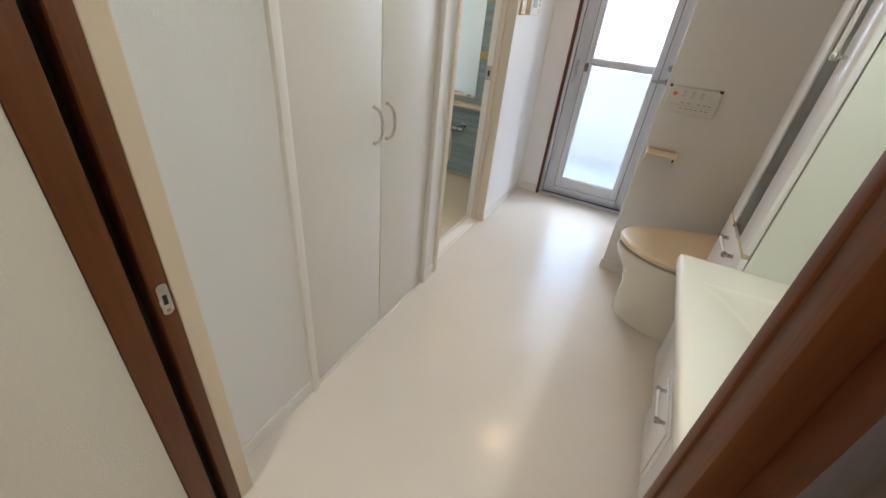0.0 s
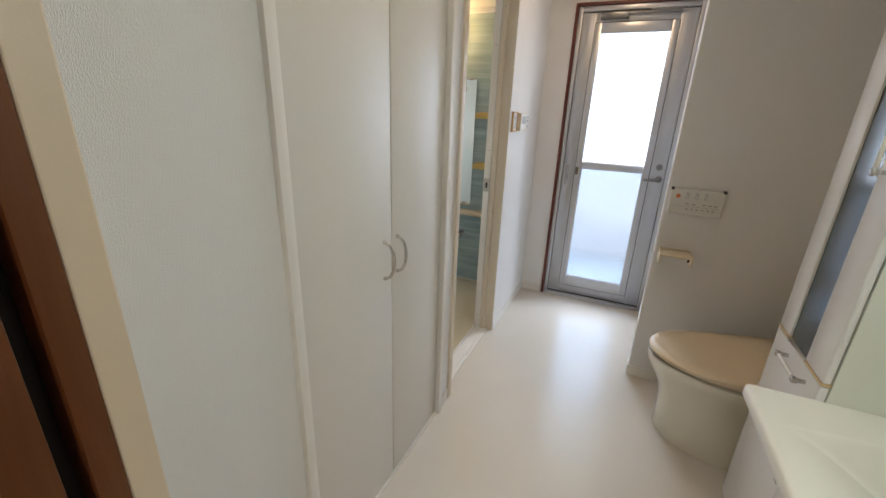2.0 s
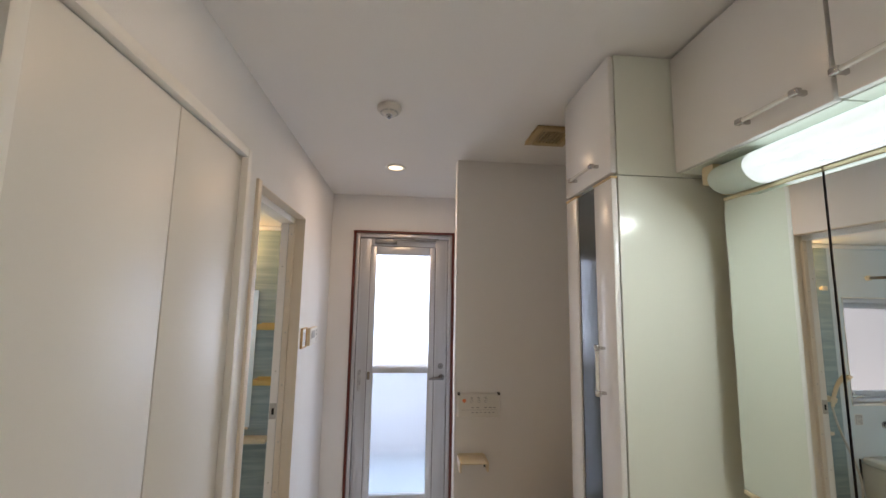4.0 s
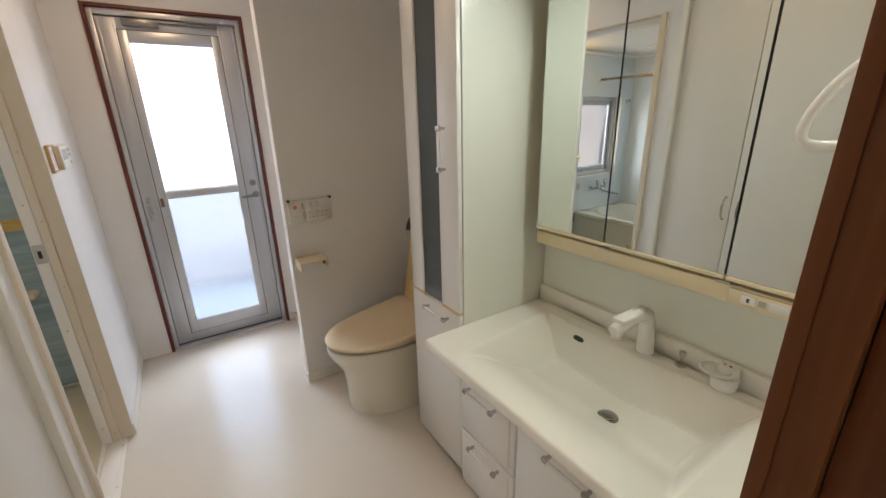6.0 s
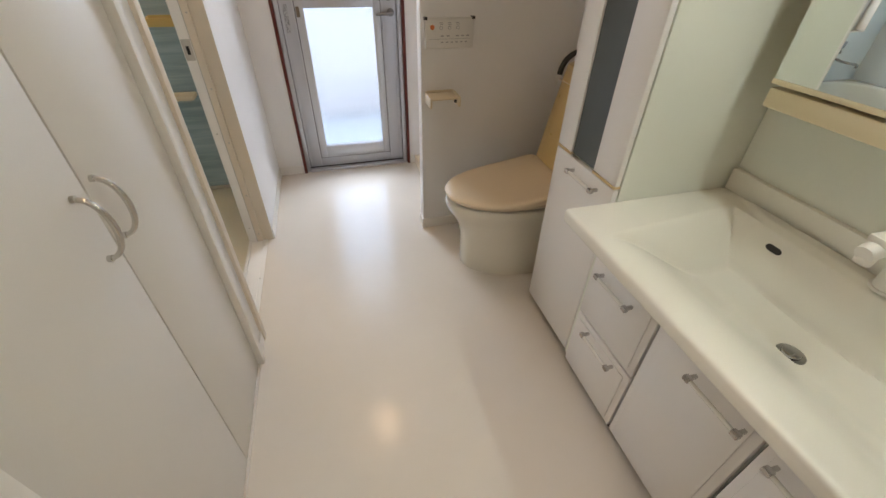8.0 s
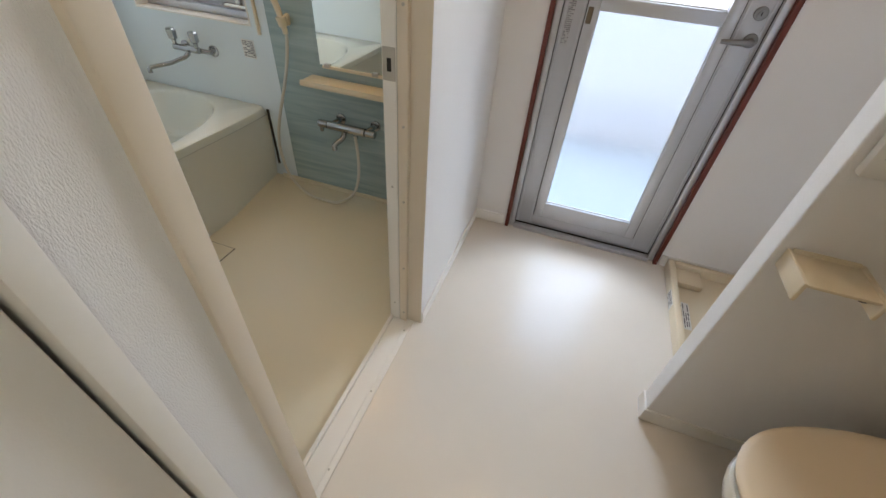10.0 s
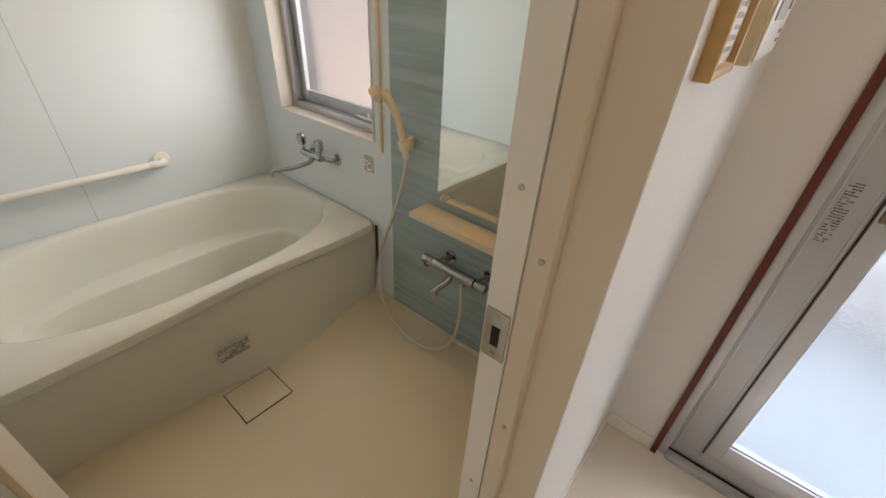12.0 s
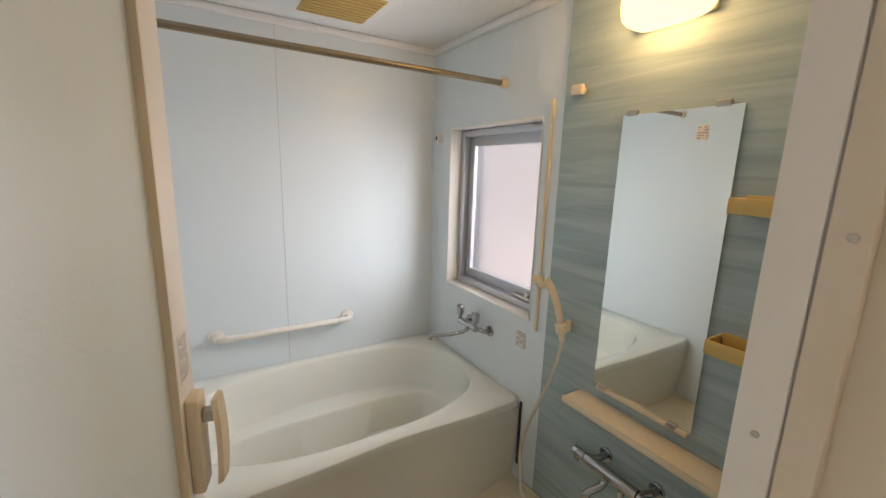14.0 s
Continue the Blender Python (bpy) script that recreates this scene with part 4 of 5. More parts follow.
def basin_z(x, y):
    front_ = sstep((x - 1.066) / 0.345)
    back_ = soft((deck_edge(min(max(y, 1.66), 2.22)) - 0.004 - x) / 0.058)
    skew = 0.045 * (x - 1.10) / 0.45
    s1, s2 = soft((y - 1.592) / 0.100), soft((2.268 + skew - y) / 0.115)
    floor = 0.138 + 0.010 * (1 - min(1, math.hypot(x - 1.385, y - 1.905) / 0.3))
    d = min(back_, front_)
    for s in (s1, s2):
        h = max(0.0, 0.06 - abs(d - s)) / 0.06
        d = min(d, s) - h * h * 0.015
    return KZ - max(0.0, d) * floor + 0.010 * sstep((x - deck_edge(y)) / 0.018)


wb = thing("washbasin_counter", (1.32, 1.89, 0.58), "glossy off-white one-piece counter with a wide basin", "washbasin")
nx, ny = 96, 150
gx = [KX0 + 0.012 + (KX1 - KX0 - 0.012) * i / nx for i in range(nx + 1)]
gy = [KY0 + (KY1 - KY0) * j / ny for j in range(ny + 1)]
bm = bmesh.new()
grid = [[bm.verts.new((x, y, basin_z(x, y))) for y in gy] for x in gx]
for i in range(nx):
    for j in range(ny):
        bm.faces.new((grid[i][j], grid[i][j + 1], grid[i + 1][j + 1], grid[i + 1][j]))
front = [[v for v in grid[0]]]
for dx_, z in ((-0.007, KZ - 0.002), (-0.0105, KZ - 0.005), (-0.012, KZ - 0.011), (-0.012, KZ - 0.034), (-0.009, KZ - 0.040), (0.06, KZ - 0.044), (0.125, KZ - 0.06), (0.125, KZ - 0.17)):
    front.append([bm.verts.new((KX0 + 0.012 + dx_, y, z)) for y in gy])
for a, b in zip(front, front[1:]):
    for j in range(ny):
        bm.faces.new((a[j], b[j], b[j + 1], a[j + 1]))
for j in (0, ny):
    bm.faces.new([r[j] for r in front] + [bm.verts.new((KX1, gy[j], KZ - 0.17))] + [grid[i][j] for i in range(nx, 0, -1)])
part("basin", bm, COUNTER, wb)
part("backsplash", boxes((KX1 - 0.006, XE, KY0, KY1, 0.60, 0.737), (1.610, XE, KY0, KY1, 0.737, 0.806), bev=0.005), COUNTER, wb)
dr_ = part("drain_plug", cyl(cyl(bmesh.new(), (1.385, 1.905, 0.5850), (1.385, 1.905, 0.5965), 0.032, bev=0.003), (1.385, 1.905, 0.596), (1.385, 1.905, 0.604), 0.021, bev=0.003), CHROME, wb, "chrome pop-up drain plug")
ov = bmesh.new()
oc, ou, ovv, on = Vector((1.530, 2.140, 0.702)), Vector((0, 1, 0)), Vector((0.40, 0, 0.916)), Vector((-0.916, 0, 0.40))
ring_loft(ov, [[oc + on * (0.004 * d2 - 0.002) + ou * 0.022 * math.copysign(abs(math.cos(a)) ** 0.5, math.cos(a)) + ovv * 0.009 * math.sin(a) for a in [2 * math.pi * k / 24 for k in range(24)]] for d2 in (0, 1)])
part("overflow", ov, DARK, wb, "dark overflow slot")

fc = thing("basin_faucet", (1.572, 1.920, 0.737), "white single-lever basin faucet with a flat spout", "faucet")
sp = []
for i, p in enumerate([(1.572, 1.920, 0.737), (1.570, 1.920, 0.795), (1.562, 1.920, 0.845), (1.548, 1.920, 0.879), (1.52, 1.920, 0.893), (1.46, 1.920, 0.891), (1.40, 1.920, 0.88), (1.385, 1.920, 0.875)]):
    sp.append(p)
part("body", sweep(bmesh.new(), sp, [0.027, 0.025, 0.024, 0.024, 0.022, 0.020, 0.019, 0.017], 18), PLASTIC, fc)
part("lever", B(1.40, 1.545, 1.899, 1.941, 0.894, 0.911, bev=0.006), PLASTIC, fc)
part("nozzle", cyl(bmesh.new(), (1.405, 1.920, 0.875), (1.400, 1.920, 0.85), 0.0155, n=18, bev=0.002), PLASTIC, fc)
part("escutcheon", cyl(bmesh.new(), (1.572, 1.920, 0.7372), (1.572, 1.920, 0.745), 0.032, bev=0.003), PLASTIC, fc)
fc.location.z += 0.006
pk = thing("plug_knob", (1.580, 1.800, 0.737), "small metal pop-up plug knob", "plug knob")
part("base", cyl(bmesh.new(), (1.580, 1.800, 0.7372), (1.580, 1.800, 0.743), 0.016, bev=0.002), STEEL, pk)
part("stem", cyl(bmesh.new(), (1.580, 1.800, 0.743), (1.580, 1.800, 0.77), 0.0045, n=12), STEEL, pk)
part("knob", sweep(bmesh.new(), [(1.58, 1.800, 0.765), (1.58, 1.800, 0.775), (1.58, 1.800, 0.784), (1.58, 1.800, 0.786)], [0.006, 0.010, 0.0105, 0.008], 16), STEEL, pk)
pk.location += Vector((0.008, 0.014, 0.010))
hs = thing("hand_shower_holder", (1.572, 1.690, 0.737), "white plastic cup-shaped holder with a ring", "holder")
part("cup", cyl(bmesh.new(), (1.572, 1.690, 0.737), (1.572, 1.690, 0.777), 0.031, 0.034, bev=0.004), PLASTIC, hs)
part("neck", cyl(bmesh.new(), (1.578, 1.688, 0.777), (1.582, 1.686, 0.805), 0.027, 0.024, bev=0.005), PLASTIC, hs)
part("ring", sweep(bmesh.new(), [(1.565 + 0.030 * math.cos(a) - 0.012, 1.708 + 0.036 * math.sin(a), 0.79) for a in [2 * math.pi * k / 24 for k in range(25)]], 0.006, 10, False), PLASTIC, hs)
for y in (1.682, 1.696):
    part("mark", cyl(bmesh.new(), (1.572, y, 0.803), (1.571, y, 0.8075), 0.0035, n=8), INKBROWN, hs)

hs.location += Vector((0.008, 0.006, 0.010))

# splash board behind the counter
structure("splash_panel", B(1.628, XE - 0.001, 1.4105, 2.412, 0.806, 1.987), LACQUER_SIDE, "pale glossy panel behind the basin", "wall panel")

# mirror cabinet with three doors
MX = 1.495
mc = thing("mirror_cabinet", (1.56, 1.86, 1.04), "three-door mirror cabinet above the basin with a cream tray", "mirror cabinet")
part("body", B(MX + 0.022, 1.628, 1.4105, 2.340, 1.098, 1.885), TRAY, mc)
for y0, y1 in ((2.058, 2.338), (1.718, 2.054), (1.4105, 1.714)):
    d = part("door", B(MX + 0.004, MX + 0.020, y0, y1, 1.096, 1.885, bev=0.001), DARK, mc)
    part("mirror", B(MX, MX + 0.004, y0 + 0.001, y1 - 0.001, 1.097, 1.884), MIRROR, d, "clear mirror glass", smooth=False)
    part("door_edge", B(MX - 0.003, MX + 0.020, y0, y1, 1.084, 1.096, bev=0.003), TRAY, d, "yellowed lower door edge")
    part("door_edge", B(MX - 0.003, MX + 0.020, y0, y1, 1.885, 1.895, bev=0.003), TRAY, d)
for y in (2.056, 1.716):
    for z0, z1 in ((1.0765, 1.0835), (1.896, 1.903)):
        part("hinge", B(MX - 0.008, MX + 0.01, y - 0.017, y + 0.017, z0, z1, bev=0.002), STEEL, mc, "small metal hinge")
part("tray", B(MX + 0.004, 1.628, 1.4105, 2.340, 1.027, 1.0755, bev=0.006), TRAY, mc, "cream lower tray")
part("top_rail", B(MX - 0.004, 1.628, 1.4105, 2.340, 1.904, 1.925, bev=0.004), TRAY, mc)
ol = part("outlet", B(MX - 0.002, MX + 0.004, 1.550, 1.700, 1.032, 1.070, bev=0.002), TRAY, mc, "outlet and switch plate")
for y0, y1 in ((1.643, 1.673), (1.580, 1.617)):
    part("socket", B(MX - 0.004, MX - 0.002, y0, y1, 1.040, 1.063, bev=0.0008), PLASTIC, ol)
part("socket_slot", B(MX - 0.0046, MX - 0.004, 1.655, 1.661, 1.046, 1.056), DARK, ol)
part("print", B(MX - 0.003, MX - 0.002, 1.623, 1.638, 1.044, 1.058), GREY, ol)

sl = thing("strip_light", (1.44, 1.86, 1.925), "lit fluorescent strip light over the mirror", "light")
rg = []
for y, s in ((2.170, 1.0), (1.412, 1.0)):
    rg.append([(1.46 + s * 0.050 * math.cos(a) * 1.1, y, 1.932 + s * 0.042 * math.sin(a)) for a in [2 * math.pi * k / 24 for k in range(24)]])
part("diffuser", ring_loft(bmesh.new(), rg), TUBEGLOW, sl, "glowing curved diffuser")
rg = []
for y, s in ((2.296, 0.80), (2.290, 0.94), (2.278, 1.0), (2.1705, 1.0)):
    rg.append([(1.46 + s * 0.050 * math.cos(a) * 1.1, y, 1.932 + s * 0.042 * math.sin(a)) for a in [2 * math.pi * k / 24 for k in range(24)]])
part("diffuser_end", ring_loft(bmesh.new(), rg), TUBEEND, sl, "dim end of the diffuser past the tube")
part("end_cap", B(1.43, 1.628, 2.294, 2.340, 1.927, 1.984, bev=0.008), TRAY, sl)

tr = thing("towel_ring", (1.30, 1.411, 1.42), "white plastic towel ring on the wall by the mirror", "towel ring")
part("mount", B(1.275, 1.325, 1.4105, 1.430, 1.40, 1.62, bev=0.008), PLASTIC, tr)
loop = [(1.30, 1.425, 1.425), (1.30, 1.50, 1.423), (1.30, 1.555, 1.421), (1.30, 1.570, 1.423), (1.30, 1.579, 1.432)] + bezier((1.30, 1.581, 1.445), (1.30, 1.575, 1.50), (1.30, 1.52, 1.575), (1.30, 1.425, 1.60), 12)
part("ring", sweep(bmesh.new(), loop, 0.0085, 12), PLASTIC, tr)

# ---------------------------------------------------------------- bathroom things
# tub: front curves out towards the middle, oval well
RX = -1.202
RZ = 0.405


def tub_front(y):
    return -1.202 - 0.020 * math.exp(-((y - 3.70) / 0.25) ** 2)


def tub_foot(y):
    return -1.250 + 0.088 * math.exp(-((y - 3.76) / 0.38) ** 2)


tb = thing("bathtub", (-1.65, 3.56, BZ), "pale green bathtub with a curved front rim", "bathtub")
TCX, TCY = -1.664, 3.612


def oval(ax, ay, z, n=144, p=2.6, tx=TCX, ty=TCY):
    pts = []
    for k in range(n):
        a = 2 * math.pi * k / n
        c, s = math.cos(a), math.sin(a)
        pts.append(Vector((tx + ax * math.copysign(abs(c) ** (2 / p), c), ty + ay * math.copysign(abs(s) ** (2 / p), s), z)))
    return pts


def rim_edge(n=144, inset=0.0, z=RZ, p=26):
    pts = []
    for k in range(n):
        a = 2 * math.pi * k / n
        c, s = math.cos(a), math.sin(a)
        q = (abs(c) ** p + abs(s) ** p) ** (-1 / p)
        yy = 3.5625 + (0.7455 - inset) * s * q
        u = c * q
        if u > 0:
            xx = TCX + u * (tub_front(yy) - inset - TCX)
        else:
            xx = TCX + u * (TCX - (BX + 0.002 + inset))
        pts.append(Vector((xx, yy, z)))
    return pts


bm = bmesh.new()
ring_loft(bm, [rim_edge(inset=0.012, z=RZ - 0.045), rim_edge(inset=0.0, z=RZ - 0.040), rim_edge(inset=0.0, z=RZ - 0.016), rim_edge(inset=0.004, z=RZ - 0.005), rim_edge(inset=0.014, z=RZ),
               oval(0.378, 0.650, RZ), oval(0.371, 0.643, RZ - 0.003), oval(0.363, 0.634, RZ - 0.014), oval(0.345, 0.612, RZ - 0.10), oval(0.325, 0.585, RZ - 0.20), oval(0.316, 0.575, RZ - 0.215),
               oval(0.250, 0.560, RZ - 0.222, p=4.2, tx=TCX + 0.058), oval(0.240, 0.550, RZ - 0.236, p=4.2, tx=TCX + 0.058), oval(0.215, 0.510, RZ - 0.40, p=4, tx=TCX + 0.055), oval(0.19, 0.47, RZ - 0.425, p=3.4, tx=TCX + 0.055), oval(0.05, 0.1, RZ - 0.43, tx=TCX + 0.05)], False, True)
part("tub_shell", bm, TUB, tb)
rg = []
ys = [BY0 + 0.004 + (BY1 - BY0 - 0.010) * i / 40 for i in range(41)]
for k in range(9):
    q = k / 8
    rg.append([((1 - q ** 1.6) * (tub_front(y) - 0.012) + q ** 1.6 * tub_foot(y), y, (RZ - 0.044) * (1 - q) + (BZ + 0.0005) * q) for y in ys])
bm = bmesh.new()
ring_loft(bm, rg, False, False, False)
part("apron", bm, TUBAPRON, tb, "pale front apron panel")
# grey line draws the joint and the shadow of the rim lip
part("seam", sweep(bmesh.new(), [(tub_front(y) - 0.0095, y, RZ - 0.0455) for y in ys], 0.0022, 6), GREY, tb, "fine joint below the rim with the lip's shadow line")
part("rim_gap", boxes((RX - 0.012, RX + 0.002, BY1 - 0.0065, BY1 - 0.002, 0.06, RZ - 0.02)), DARK, tb)
sticker("tub_label", (-1.199, 3.49, 0.105), (0, 1, 0), (0, 0, 1), 0.135, 0.070, "small printed caution label", 8, TUBAPRON, INK, 11, parent=tb)

hatch = thing("floor_hatch", (-1.08, 3.556, BZ), "square beige drain cover set in the bathroom floor", "drain cover")
part("cover", B(-1.165, -0.995, 3.465, 3.648, BZ, BZ + 0.004, bev=0.001), BATHFLOOR, hatch)
part("gap", boxes((-1.169, -1.165, 3.461, 3.652, BZ, BZ + 0.001), (-0.995, -0.991, 3.461, 3.652, BZ, BZ + 0.001), (-1.165, -0.995, 3.461, 3.465, BZ, BZ + 0.001), (-1.165, -0.995, 3.648, 3.652, BZ, BZ + 0.001)), DARK, hatch)

gb = thing("grab_bar", (BX, 3.44, 0.60), "white wall grab bar above the bathtub", "grab bar")
z, x = 0.605, BX + 0.055
part("bar", sweep(bmesh.new(), [(BX + 0.01, 3.115, z), (BX + 0.035, 3.116, z), (x - 0.006, 3.122, z), (x, 3.14, z), (x, 3.74, z), (x - 0.006, 3.758, z), (BX + 0.035, 3.764, z), (BX + 0.01, 3.765, z)], 0.0155, 14), PLASTIC, gb)
for y in (3.115, 3.765):
    part("flange", cyl(bmesh.new(), (BX, y, z), (BX + 0.014, y, z), 0.036, n=28, bev=0.005), PLASTIC, gb)
for y in (3.165, 3.715):
    part("collar", cyl(bmesh.new(), (x, y - 0.02, z), (x, y + 0.02, z), 0.0172, n=18, bev=0.001), PLASTIC, gb)

# window
wi = thing("window_1", (-1.52, 4.40, WZ0), "silver aluminium bathroom window with frosted glass", "window", kind="structure")
yf = BY1 + 0.085
part("sill", boxes((WX0, WX1, BY1 - 0.004, yf, WZ0, WZ0 + 0.008), (WX0, WX0 + 0.008, BY1 - 0.004, yf, WZ0 + 0.008, WZ1 - 0.008), (WX1 - 0.008, WX1, BY1 - 0.004, yf, WZ0 + 0.008, WZ1 - 0.008), (WX0, WX1, BY1 - 0.004, yf, WZ1 - 0.008, WZ1), bev=0.002), PLASTIC, wi, "white reveal lining")
a0, a1, c0, c1 = WX0 + 0.008, WX1 - 0.008, WZ0 + 0.008, WZ1 - 0.008
part("window_frame", boxes((a0, a0 + 0.036, yf - 0.02, yf + 0.06, c0, c1), (a1 - 0.036, a1, yf - 0.02, yf + 0.06, c0, c1), (a0 + 0.036, a1 - 0.036, yf - 0.02, yf + 0.06, c0, c0 + 0.036), (a0 + 0.036, a1 - 0.036, yf - 0.02, yf + 0.06, c1 - 0.036, c1), bev=0.003), ALU, wi)
part("sash", boxes((a0 + 0.036, a0 + 0.085, yf + 0.015, yf + 0.05, c0 + 0.036, c1 - 0.036), (a1 - 0.085, a1 - 0.036, yf + 0.015, yf + 0.05, c0 + 0.036, c1 - 0.036), (a0 + 0.085, a1 - 0.085, yf + 0.015, yf + 0.05, c0 + 0.036, c0 + 0.085), (a0 + 0.085, a1 - 0.085, yf + 0.015, yf + 0.05, c1 - 0.085, c1 - 0.036), bev=0.003), ALU_MID, wi)
p = part("pane", B(a0 + 0.085, a1 - 0.085, yf + 0.030, yf + 0.036, c0 + 0.085, c1 - 0.085), GLASS_WIN, wi, "frosted glass pane", smooth=False)
p.visible_shadow = False
part("bead", boxes((a0 + 0.085, a0 + 0.091, yf + 0.010, yf + 0.030, c0 + 0.085, c1 - 0.085), (a0 + 0.091, a1 - 0.085, yf + 0.010, yf + 0.030, c0 + 0.085, c0 + 0.091)), ALU, wi)
bm = B(a1 - 0.20, a1 - 0.07, yf - 0.012, yf + 0.016, c0 + 0.038, c0 + 0.058, bev=0.006)
cyl(bm, (a1 - 0.11, yf - 0.01, c0 + 0.066), (a1 - 0.11, yf + 0.012, c0 + 0.066), 0.014, n=16, bev=0.003)
part("operator", bm, NICKEL, wi, "metal window crank")


def twin_tap(parent_name):
    ob = thing(parent_name, (-1.59, BY1, 0.60), "chrome two-handle bath faucet on the wall", "faucet")
    yw = BY1
    for xx in (-1.68, -1.50):
        part("wall_flange", cyl(bmesh.new(), (xx, yw, 0.640), (xx, yw - 0.010, 0.640), 0.028, n=24, bev=0.003), CHROME, ob)
        part("crank_pipe", sweep(bmesh.new(), [(xx, yw - 0.008, 0.640), (xx, yw - 0.035, 0.640), (xx + (-1.59 - xx) * 0.35, yw - 0.055, 0.648), (xx + (-1.59 - xx) * 0.45, yw - 0.075, 0.655)], 0.012, 12), CHROME, ob)
    part("body", cyl(bmesh.new(), (-1.670, yw - 0.078, 0.656), (-1.515, yw - 0.078, 0.656), 0.016, n=18, bev=0.003), CHROME, ob)
    for xx in (-1.66, -1.525):
        bm = sweep(bmesh.new(), [(xx, yw - 0.080, 0.668), (xx, yw - 0.080, 0.690), (xx, yw - 0.080, 0.695), (xx, yw - 0.080, 0.735), (xx, yw - 0.080, 0.742)], [0.010, 0.012, 0.021, 0.023, 0.017], 6)
        part("handle", bm, CHROME, ob)
    part("spout", sweep(bmesh.new(), [(-1.592, yw - 0.078, 0.652), (-1.592, yw - 0.082, 0.630), (-1.60, yw - 0.10, 0.618), (-1.635, yw - 0.16, 0.600), (-1.685, yw - 0.235, 0.592), (-1.690, yw - 0.242, 0.586), (-1.690, yw - 0.242, 0.568)], [0.014, 0.012, 0.0105, 0.010, 0.010, 0.011, 0.011], 14), CHROME, ob)
    return ob


twin_tap("bath_faucet").location.x += 0.035
sticker("wall_label", (-1.275, BY1 - 0.0002, 0.640), (1, 0, 0), (0, 0, 1), 0.072, 0.085, "small printed caution label on the wall", 10, PAPER, INK, 13)

# mirror
PF = BY1 - 0.008      # face of the decor panel
mr = thing("wall_mirror", (-0.655, PF, 0.672), "tall frameless bathroom mirror on the blue panel", "mirror")
part("glass", B(-0.826, -0.480, PF - 0.010, PF - 0.004, 0.682, 1.626), MIRROR, mr, "clear mirror glass", smooth=False)
part("backing", B(-0.822, -0.484, PF - 0.0038, PF, 0.686, 1.622), DARK, mr)
part("lower_ledge", B(-0.810, -0.490, PF - 0.018, PF, 0.668, 0.681, bev=0.002), OLDPLASTIC, mr)
for cx in (-0.795, -0.530):
    part("clip", B(cx - 0.018, cx + 0.018, PF - 0.014, PF, 1.622, 1.640, bev=0.002), STEEL, mr, "small metal clip")
for cx in (-0.785, -0.535):
    part("clip", B(cx - 0.015, cx + 0.015, PF - 0.020, PF - 0.0105, 0.672, 0.690, bev=0.002), STEEL, mr, "small metal clip")
sticker("mirror_label", (-0.588, PF - 0.0102, 1.538), (1, 0, 0), (0, 0, 1), 0.030, 0.040, "faint printed label", 5, PAPER, MIDGREY, 15, parent=mr)

sh = thing("bath_shelf", (-0.60, PF, 0.60), "long cream plastic shelf under the mirror", "shelf")
part("board", B(-0.885, -0.335, PF - 0.112, PF, 0.600, 0.626, bev=0.010), OLDPLASTIC, sh)
part("lip", B(-0.880, -0.340, PF - 0.110, PF - 0.104, 0.622, 0.630, bev=0.002), OLDPLASTIC, sh)

for z0 in (1.350, 0.975):
    rk = thing("corner_rack", (-0.40, PF, z0), "yellowed plastic wall rack, empty", "rack", "wall racks")
    rx0, rx1, ry = -0.452, -0.280, PF - 0.085
    part("front", B(rx0, rx1, ry, ry + 0.006, z0, z0 + 0.040, bev=0.002), YELLOWRACK, rk)
    part("side", B(rx0, rx0 + 0.006, ry + 0.006, PF, z0, z0 + 0.040, bev=0.002), YELLOWRACK, rk)
    part("side", B(rx1 - 0.006, rx1, ry + 0.006, PF, z0, z0 + 0.040, bev=0.002), YELLOWRACK, rk)
    part("back", B(rx0 + 0.006, rx1 - 0.006, PF - 0.006, PF, z0, z0 + 0.046, bev=0.002), YELLOWRACK, rk)
    part("base", B(rx0 + 0.006, rx1 - 0.006, ry + 0.006, PF - 0.006, z0, z0 + 0.006), YELLOWRACK, rk)

# shower set
hd = thing("shower_holder", (-1.01, PF, 0.835), "cream plastic hook holding the hand shower", "shower hook")
part("base", B(-1.005, -0.985, PF - 0.022, PF, 0.825, 0.875, bev=0.008), OLDPLASTIC, hd)
part("cradle", cyl(bmesh.new(), (-0.990, PF - 0.048, 0.830), (-0.995, PF - 0.054, 0.870), 0.021, 0.023, n=20, bev=0.004), OLDPLASTIC, hd)
hd.location.x += 0.028
hw = thing("hand_shower", (-1.04, PF - 0.05, 0.80), "cream hand shower with a curved handle and hose", "shower")
hp = bezier((-0.959, PF - 0.047, 0.800), (-0.969, PF - 0.055, 0.90), (-0.982, PF - 0.075, 1.00), (-1.022, PF - 0.105, 1.035), 14)
part("handle", sweep(bmesh.new(), hp, [0.012 + 0.004 * i / 14 + 0.006 * max(0, (i - 10) / 4) for i in range(15)], 14), OLDPLASTIC, hw)
hx = Vector((-1.035, PF - 0.112, 1.030))
nd = Vector((-0.55, -0.45, -0.70)).normalized()
part("head", cyl(bmesh.new(), hx - nd * 0.014, hx + nd * 0.016, 0.026, 0.032, n=24, bev=0.006), OLDPLASTIC, hw)
part("spray_plate", cyl(bmesh.new(), hx + nd * 0.016, hx + nd * 0.0175, 0.026, n=24), GREY, hw)
hose = bezier((-0.957, PF - 0.045, 0.805), (-0.975, PF - 0.06, 0.55), (-1.14, PF - 0.075, 0.35), (-1.09, PF - 0.09, 0.16), 22)
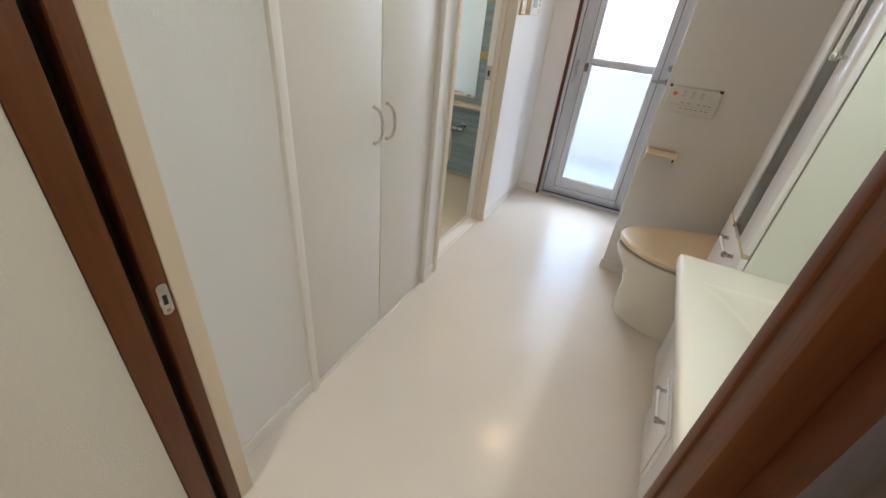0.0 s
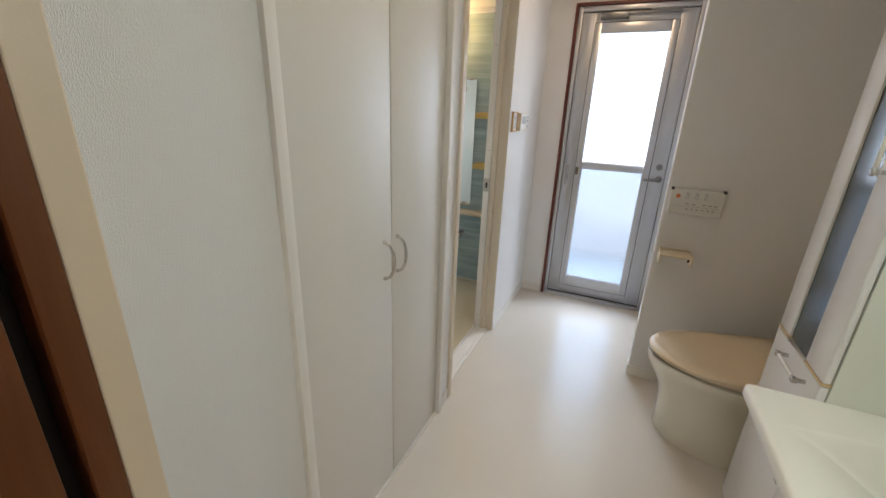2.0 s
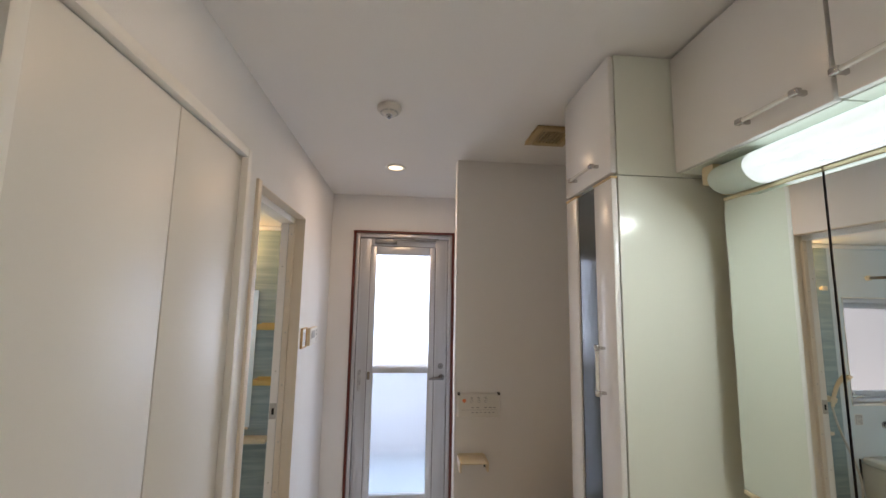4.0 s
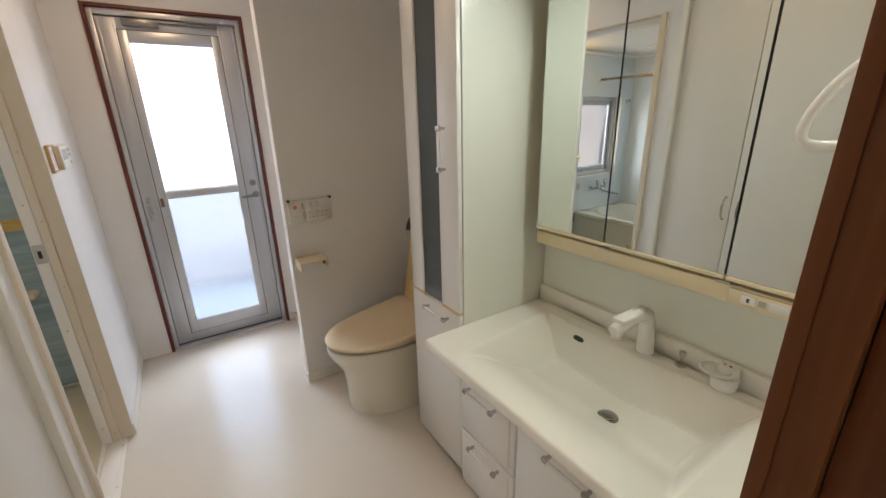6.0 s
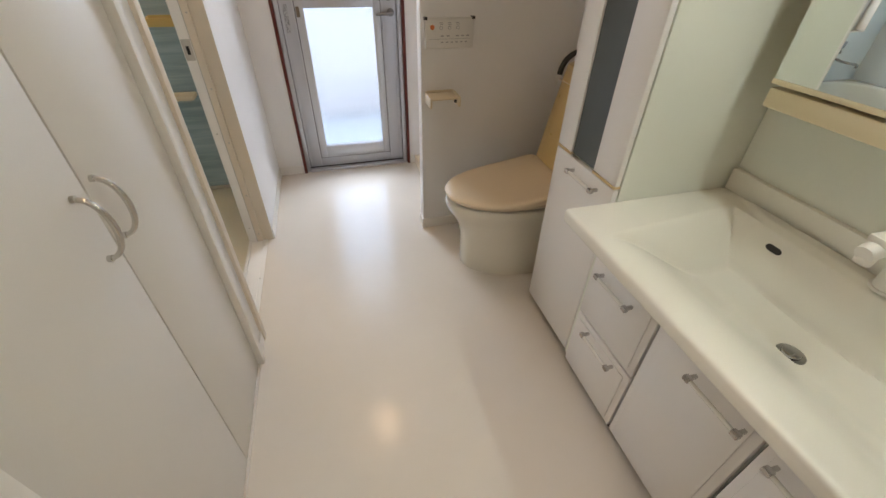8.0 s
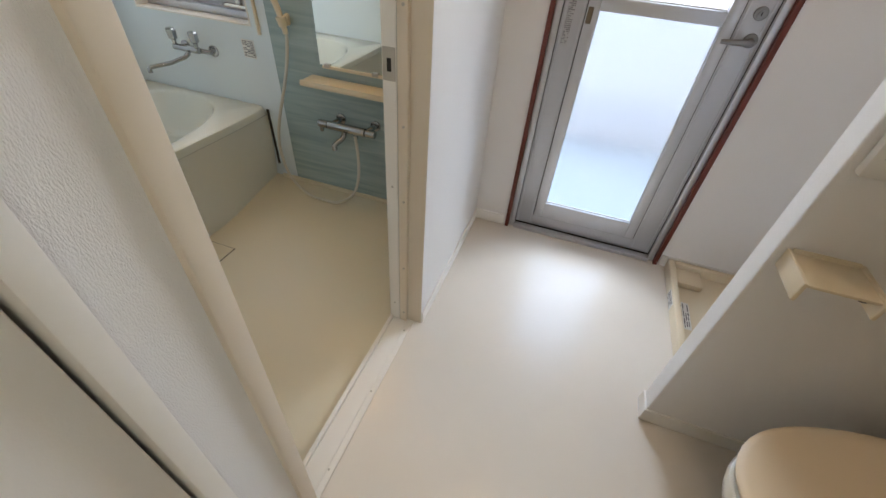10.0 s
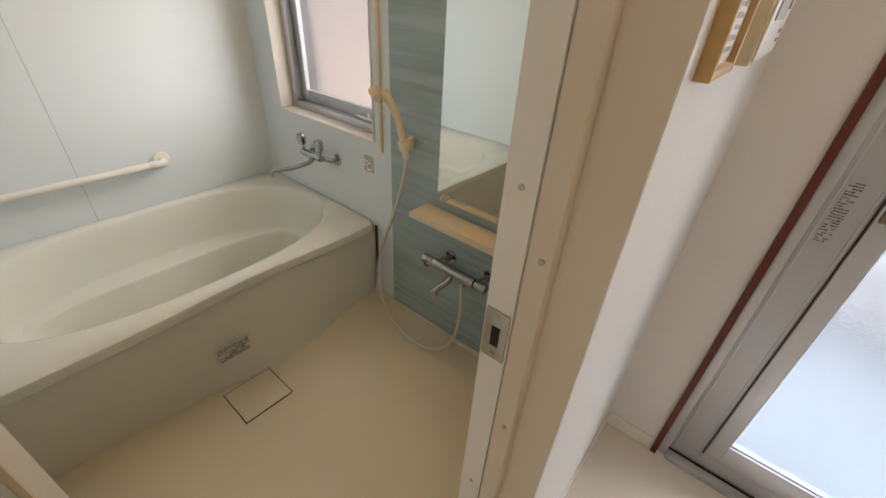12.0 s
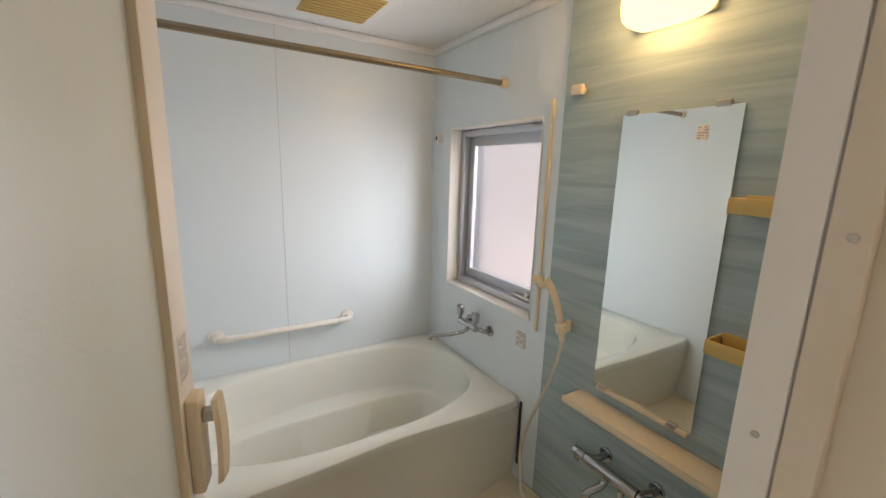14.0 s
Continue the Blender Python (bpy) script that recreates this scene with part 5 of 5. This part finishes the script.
hose += bezier((-1.09, PF - 0.09, 0.16), (-1.045, PF - 0.13, -0.02), (-0.77, PF - 0.15, -0.09), (-0.655, PF - 0.11, 0.06), 22)[1:]
hose += bezier((-0.655, PF - 0.11, 0.06), (-0.605, PF - 0.09, 0.13), (-0.615, PF - 0.08, 0.28), (-0.635, PF - 0.07, 0.385), 14)[1:]
hose = [Vector((p.x, p.y, max(p.z, BZ + 0.008))) for p in hose]
part("hose", sweep(bmesh.new(), hose, 0.0075, 10), HOSE, hw, "pale flexible shower hose")

mx = thing("shower_mixer", (-0.68, PF, 0.40), "chrome thermostatic shower mixer on the blue panel", "faucet")
ym = PF - 0.062
for xx in (-0.745, -0.552):
    part("wall_flange", cyl(bmesh.new(), (xx, PF, 0.430), (xx, PF - 0.010, 0.430), 0.027, n=24, bev=0.003), CHROME, mx)
    part("crank_pipe", sweep(bmesh.new(), [(xx, PF - 0.008, 0.430), (xx, PF - 0.03, 0.430), (xx - 0.012, ym + 0.014, 0.424), (xx - 0.018, ym, 0.420)], 0.013, 12), CHROME, mx)
part("body", cyl(bmesh.new(), (-0.785, ym, 0.412), (-0.580, ym, 0.412), 0.0215, n=28, bev=0.002), CHROME, mx)
for x0, x1 in ((-0.840, -0.788), (-0.577, -0.525)):
    part("knob", cyl(bmesh.new(), (x0, ym, 0.412), (x1, ym, 0.412), 0.0195, n=12, bev=0.004), CHROME, mx)
part("lever", B(-0.836, -0.816, ym - 0.008, ym + 0.004, 0.372, 0.396, bev=0.003), CHROME, mx)
part("spout", sweep(bmesh.new(), [(-0.700, ym, 0.395), (-0.700, ym - 0.004, 0.372), (-0.703, ym - 0.02, 0.360), (-0.716, ym - 0.062, 0.348), (-0.719, ym - 0.070, 0.342), (-0.719, ym - 0.071, 0.322)], [0.014, 0.0135, 0.013, 0.013, 0.014, 0.014], 14), CHROME, mx)
part("hose_nut", cyl(bmesh.new(), (-0.635, ym, 0.395), (-0.635, ym, 0.370), 0.011, n=12, bev=0.001), CHROME, mx)

wl = thing("wall_lamp", (-0.72, PF, 1.86), "lit opal glass wall lamp glowing warm yellow", "wall lamp")
part("base", B(-0.815, -0.580, PF - 0.020, PF, 1.872, 2.005, bev=0.008), OLDPLASTIC, wl)
rg = []
for d_, s in ((0.020, 1.0), (0.060, 1.0), (0.085, 0.95), (0.105, 0.85), (0.115, 0.68), (0.118, 0.40)):
    rg.append([(-0.700 + 0.126 * s * math.copysign(abs(math.cos(a)) ** 0.5, math.cos(a)), PF - d_, 1.938 + 0.080 * s * math.copysign(abs(math.sin(a)) ** 0.5, math.sin(a))) for a in [2 * math.pi * k / 40 for k in range(40)]])
sd_ = part("shade", ring_loft(bmesh.new(), rg), LAMPGLASS, wl, "glowing opal glass shade")
sd_.visible_shadow = False

hk = thing("wall_hook", (-1.00, PF, 1.71), "small cream plastic wall hook", "hook")
part("stem", cyl(bmesh.new(), (-1.005, PF, 1.728), (-1.005, PF - 0.022, 1.728), 0.013, n=16), OLDPLASTIC, hk)
part("head", B(-1.030, -0.980, PF - 0.040, PF - 0.022, 1.710, 1.746, bev=0.005), OLDPLASTIC, hk)

rd = thing("drying_rod", (-1.45, 3.56, 1.82), "steel clothes drying rod across the bathroom", "rod")
part("rod", cyl(bmesh.new(), (-1.452, BY0 + 0.012, 1.822), (-1.452, BY1 - 0.012, 1.822), 0.0125, n=20), RODSTEEL, rd)
for y0, y1 in ((BY0, BY0 + 0.03), (BY1 - 0.03, BY1)):
    part("socket", cyl(bmesh.new(), (-1.452, y0, 1.822), (-1.452, y1, 1.822), 0.021, n=20, bev=0.003), OLDPLASTIC, rd)
for y0, y1 in ((BY0, BY0 + 0.03), (BY1 - 0.03, BY1)):
    br = thing("rod_bracket", (-2.0, (y0 + y1) / 2, 1.58), "small white spare rod bracket on the wall", "bracket", "rod brackets")
    part("block", B(-2.025, -1.985, y0, y1, 1.585, 1.635, bev=0.006), PLASTIC, br)
    ye = y1 if y0 < 3 else y0
    part("socket_hole", B(-2.014, -1.996, ye - 0.0008, ye + 0.0008, 1.600, 1.622), DARK, br)

cf = thing("bath_ceiling_fan", (-1.75, 3.55, BH), "white bathroom ceiling fan unit with yellowed grille", "vent")
part("housing", B(-1.905, -1.515, 3.18, 3.835, BH - 0.026, BH, bev=0.010), FRPCEIL, cf)
part("grille", B(-1.850, -1.560, 3.50, 3.785, BH - 0.030, BH - 0.026), YELLOWRACK, cf, "yellowed filter grille")
for k in range(9):
    part("slat", B(-1.842 + 0.031 * k, -1.828 + 0.031 * k, 3.506, 3.779, BH - 0.034, BH - 0.030, bev=0.001), YELLOWRACK, cf)
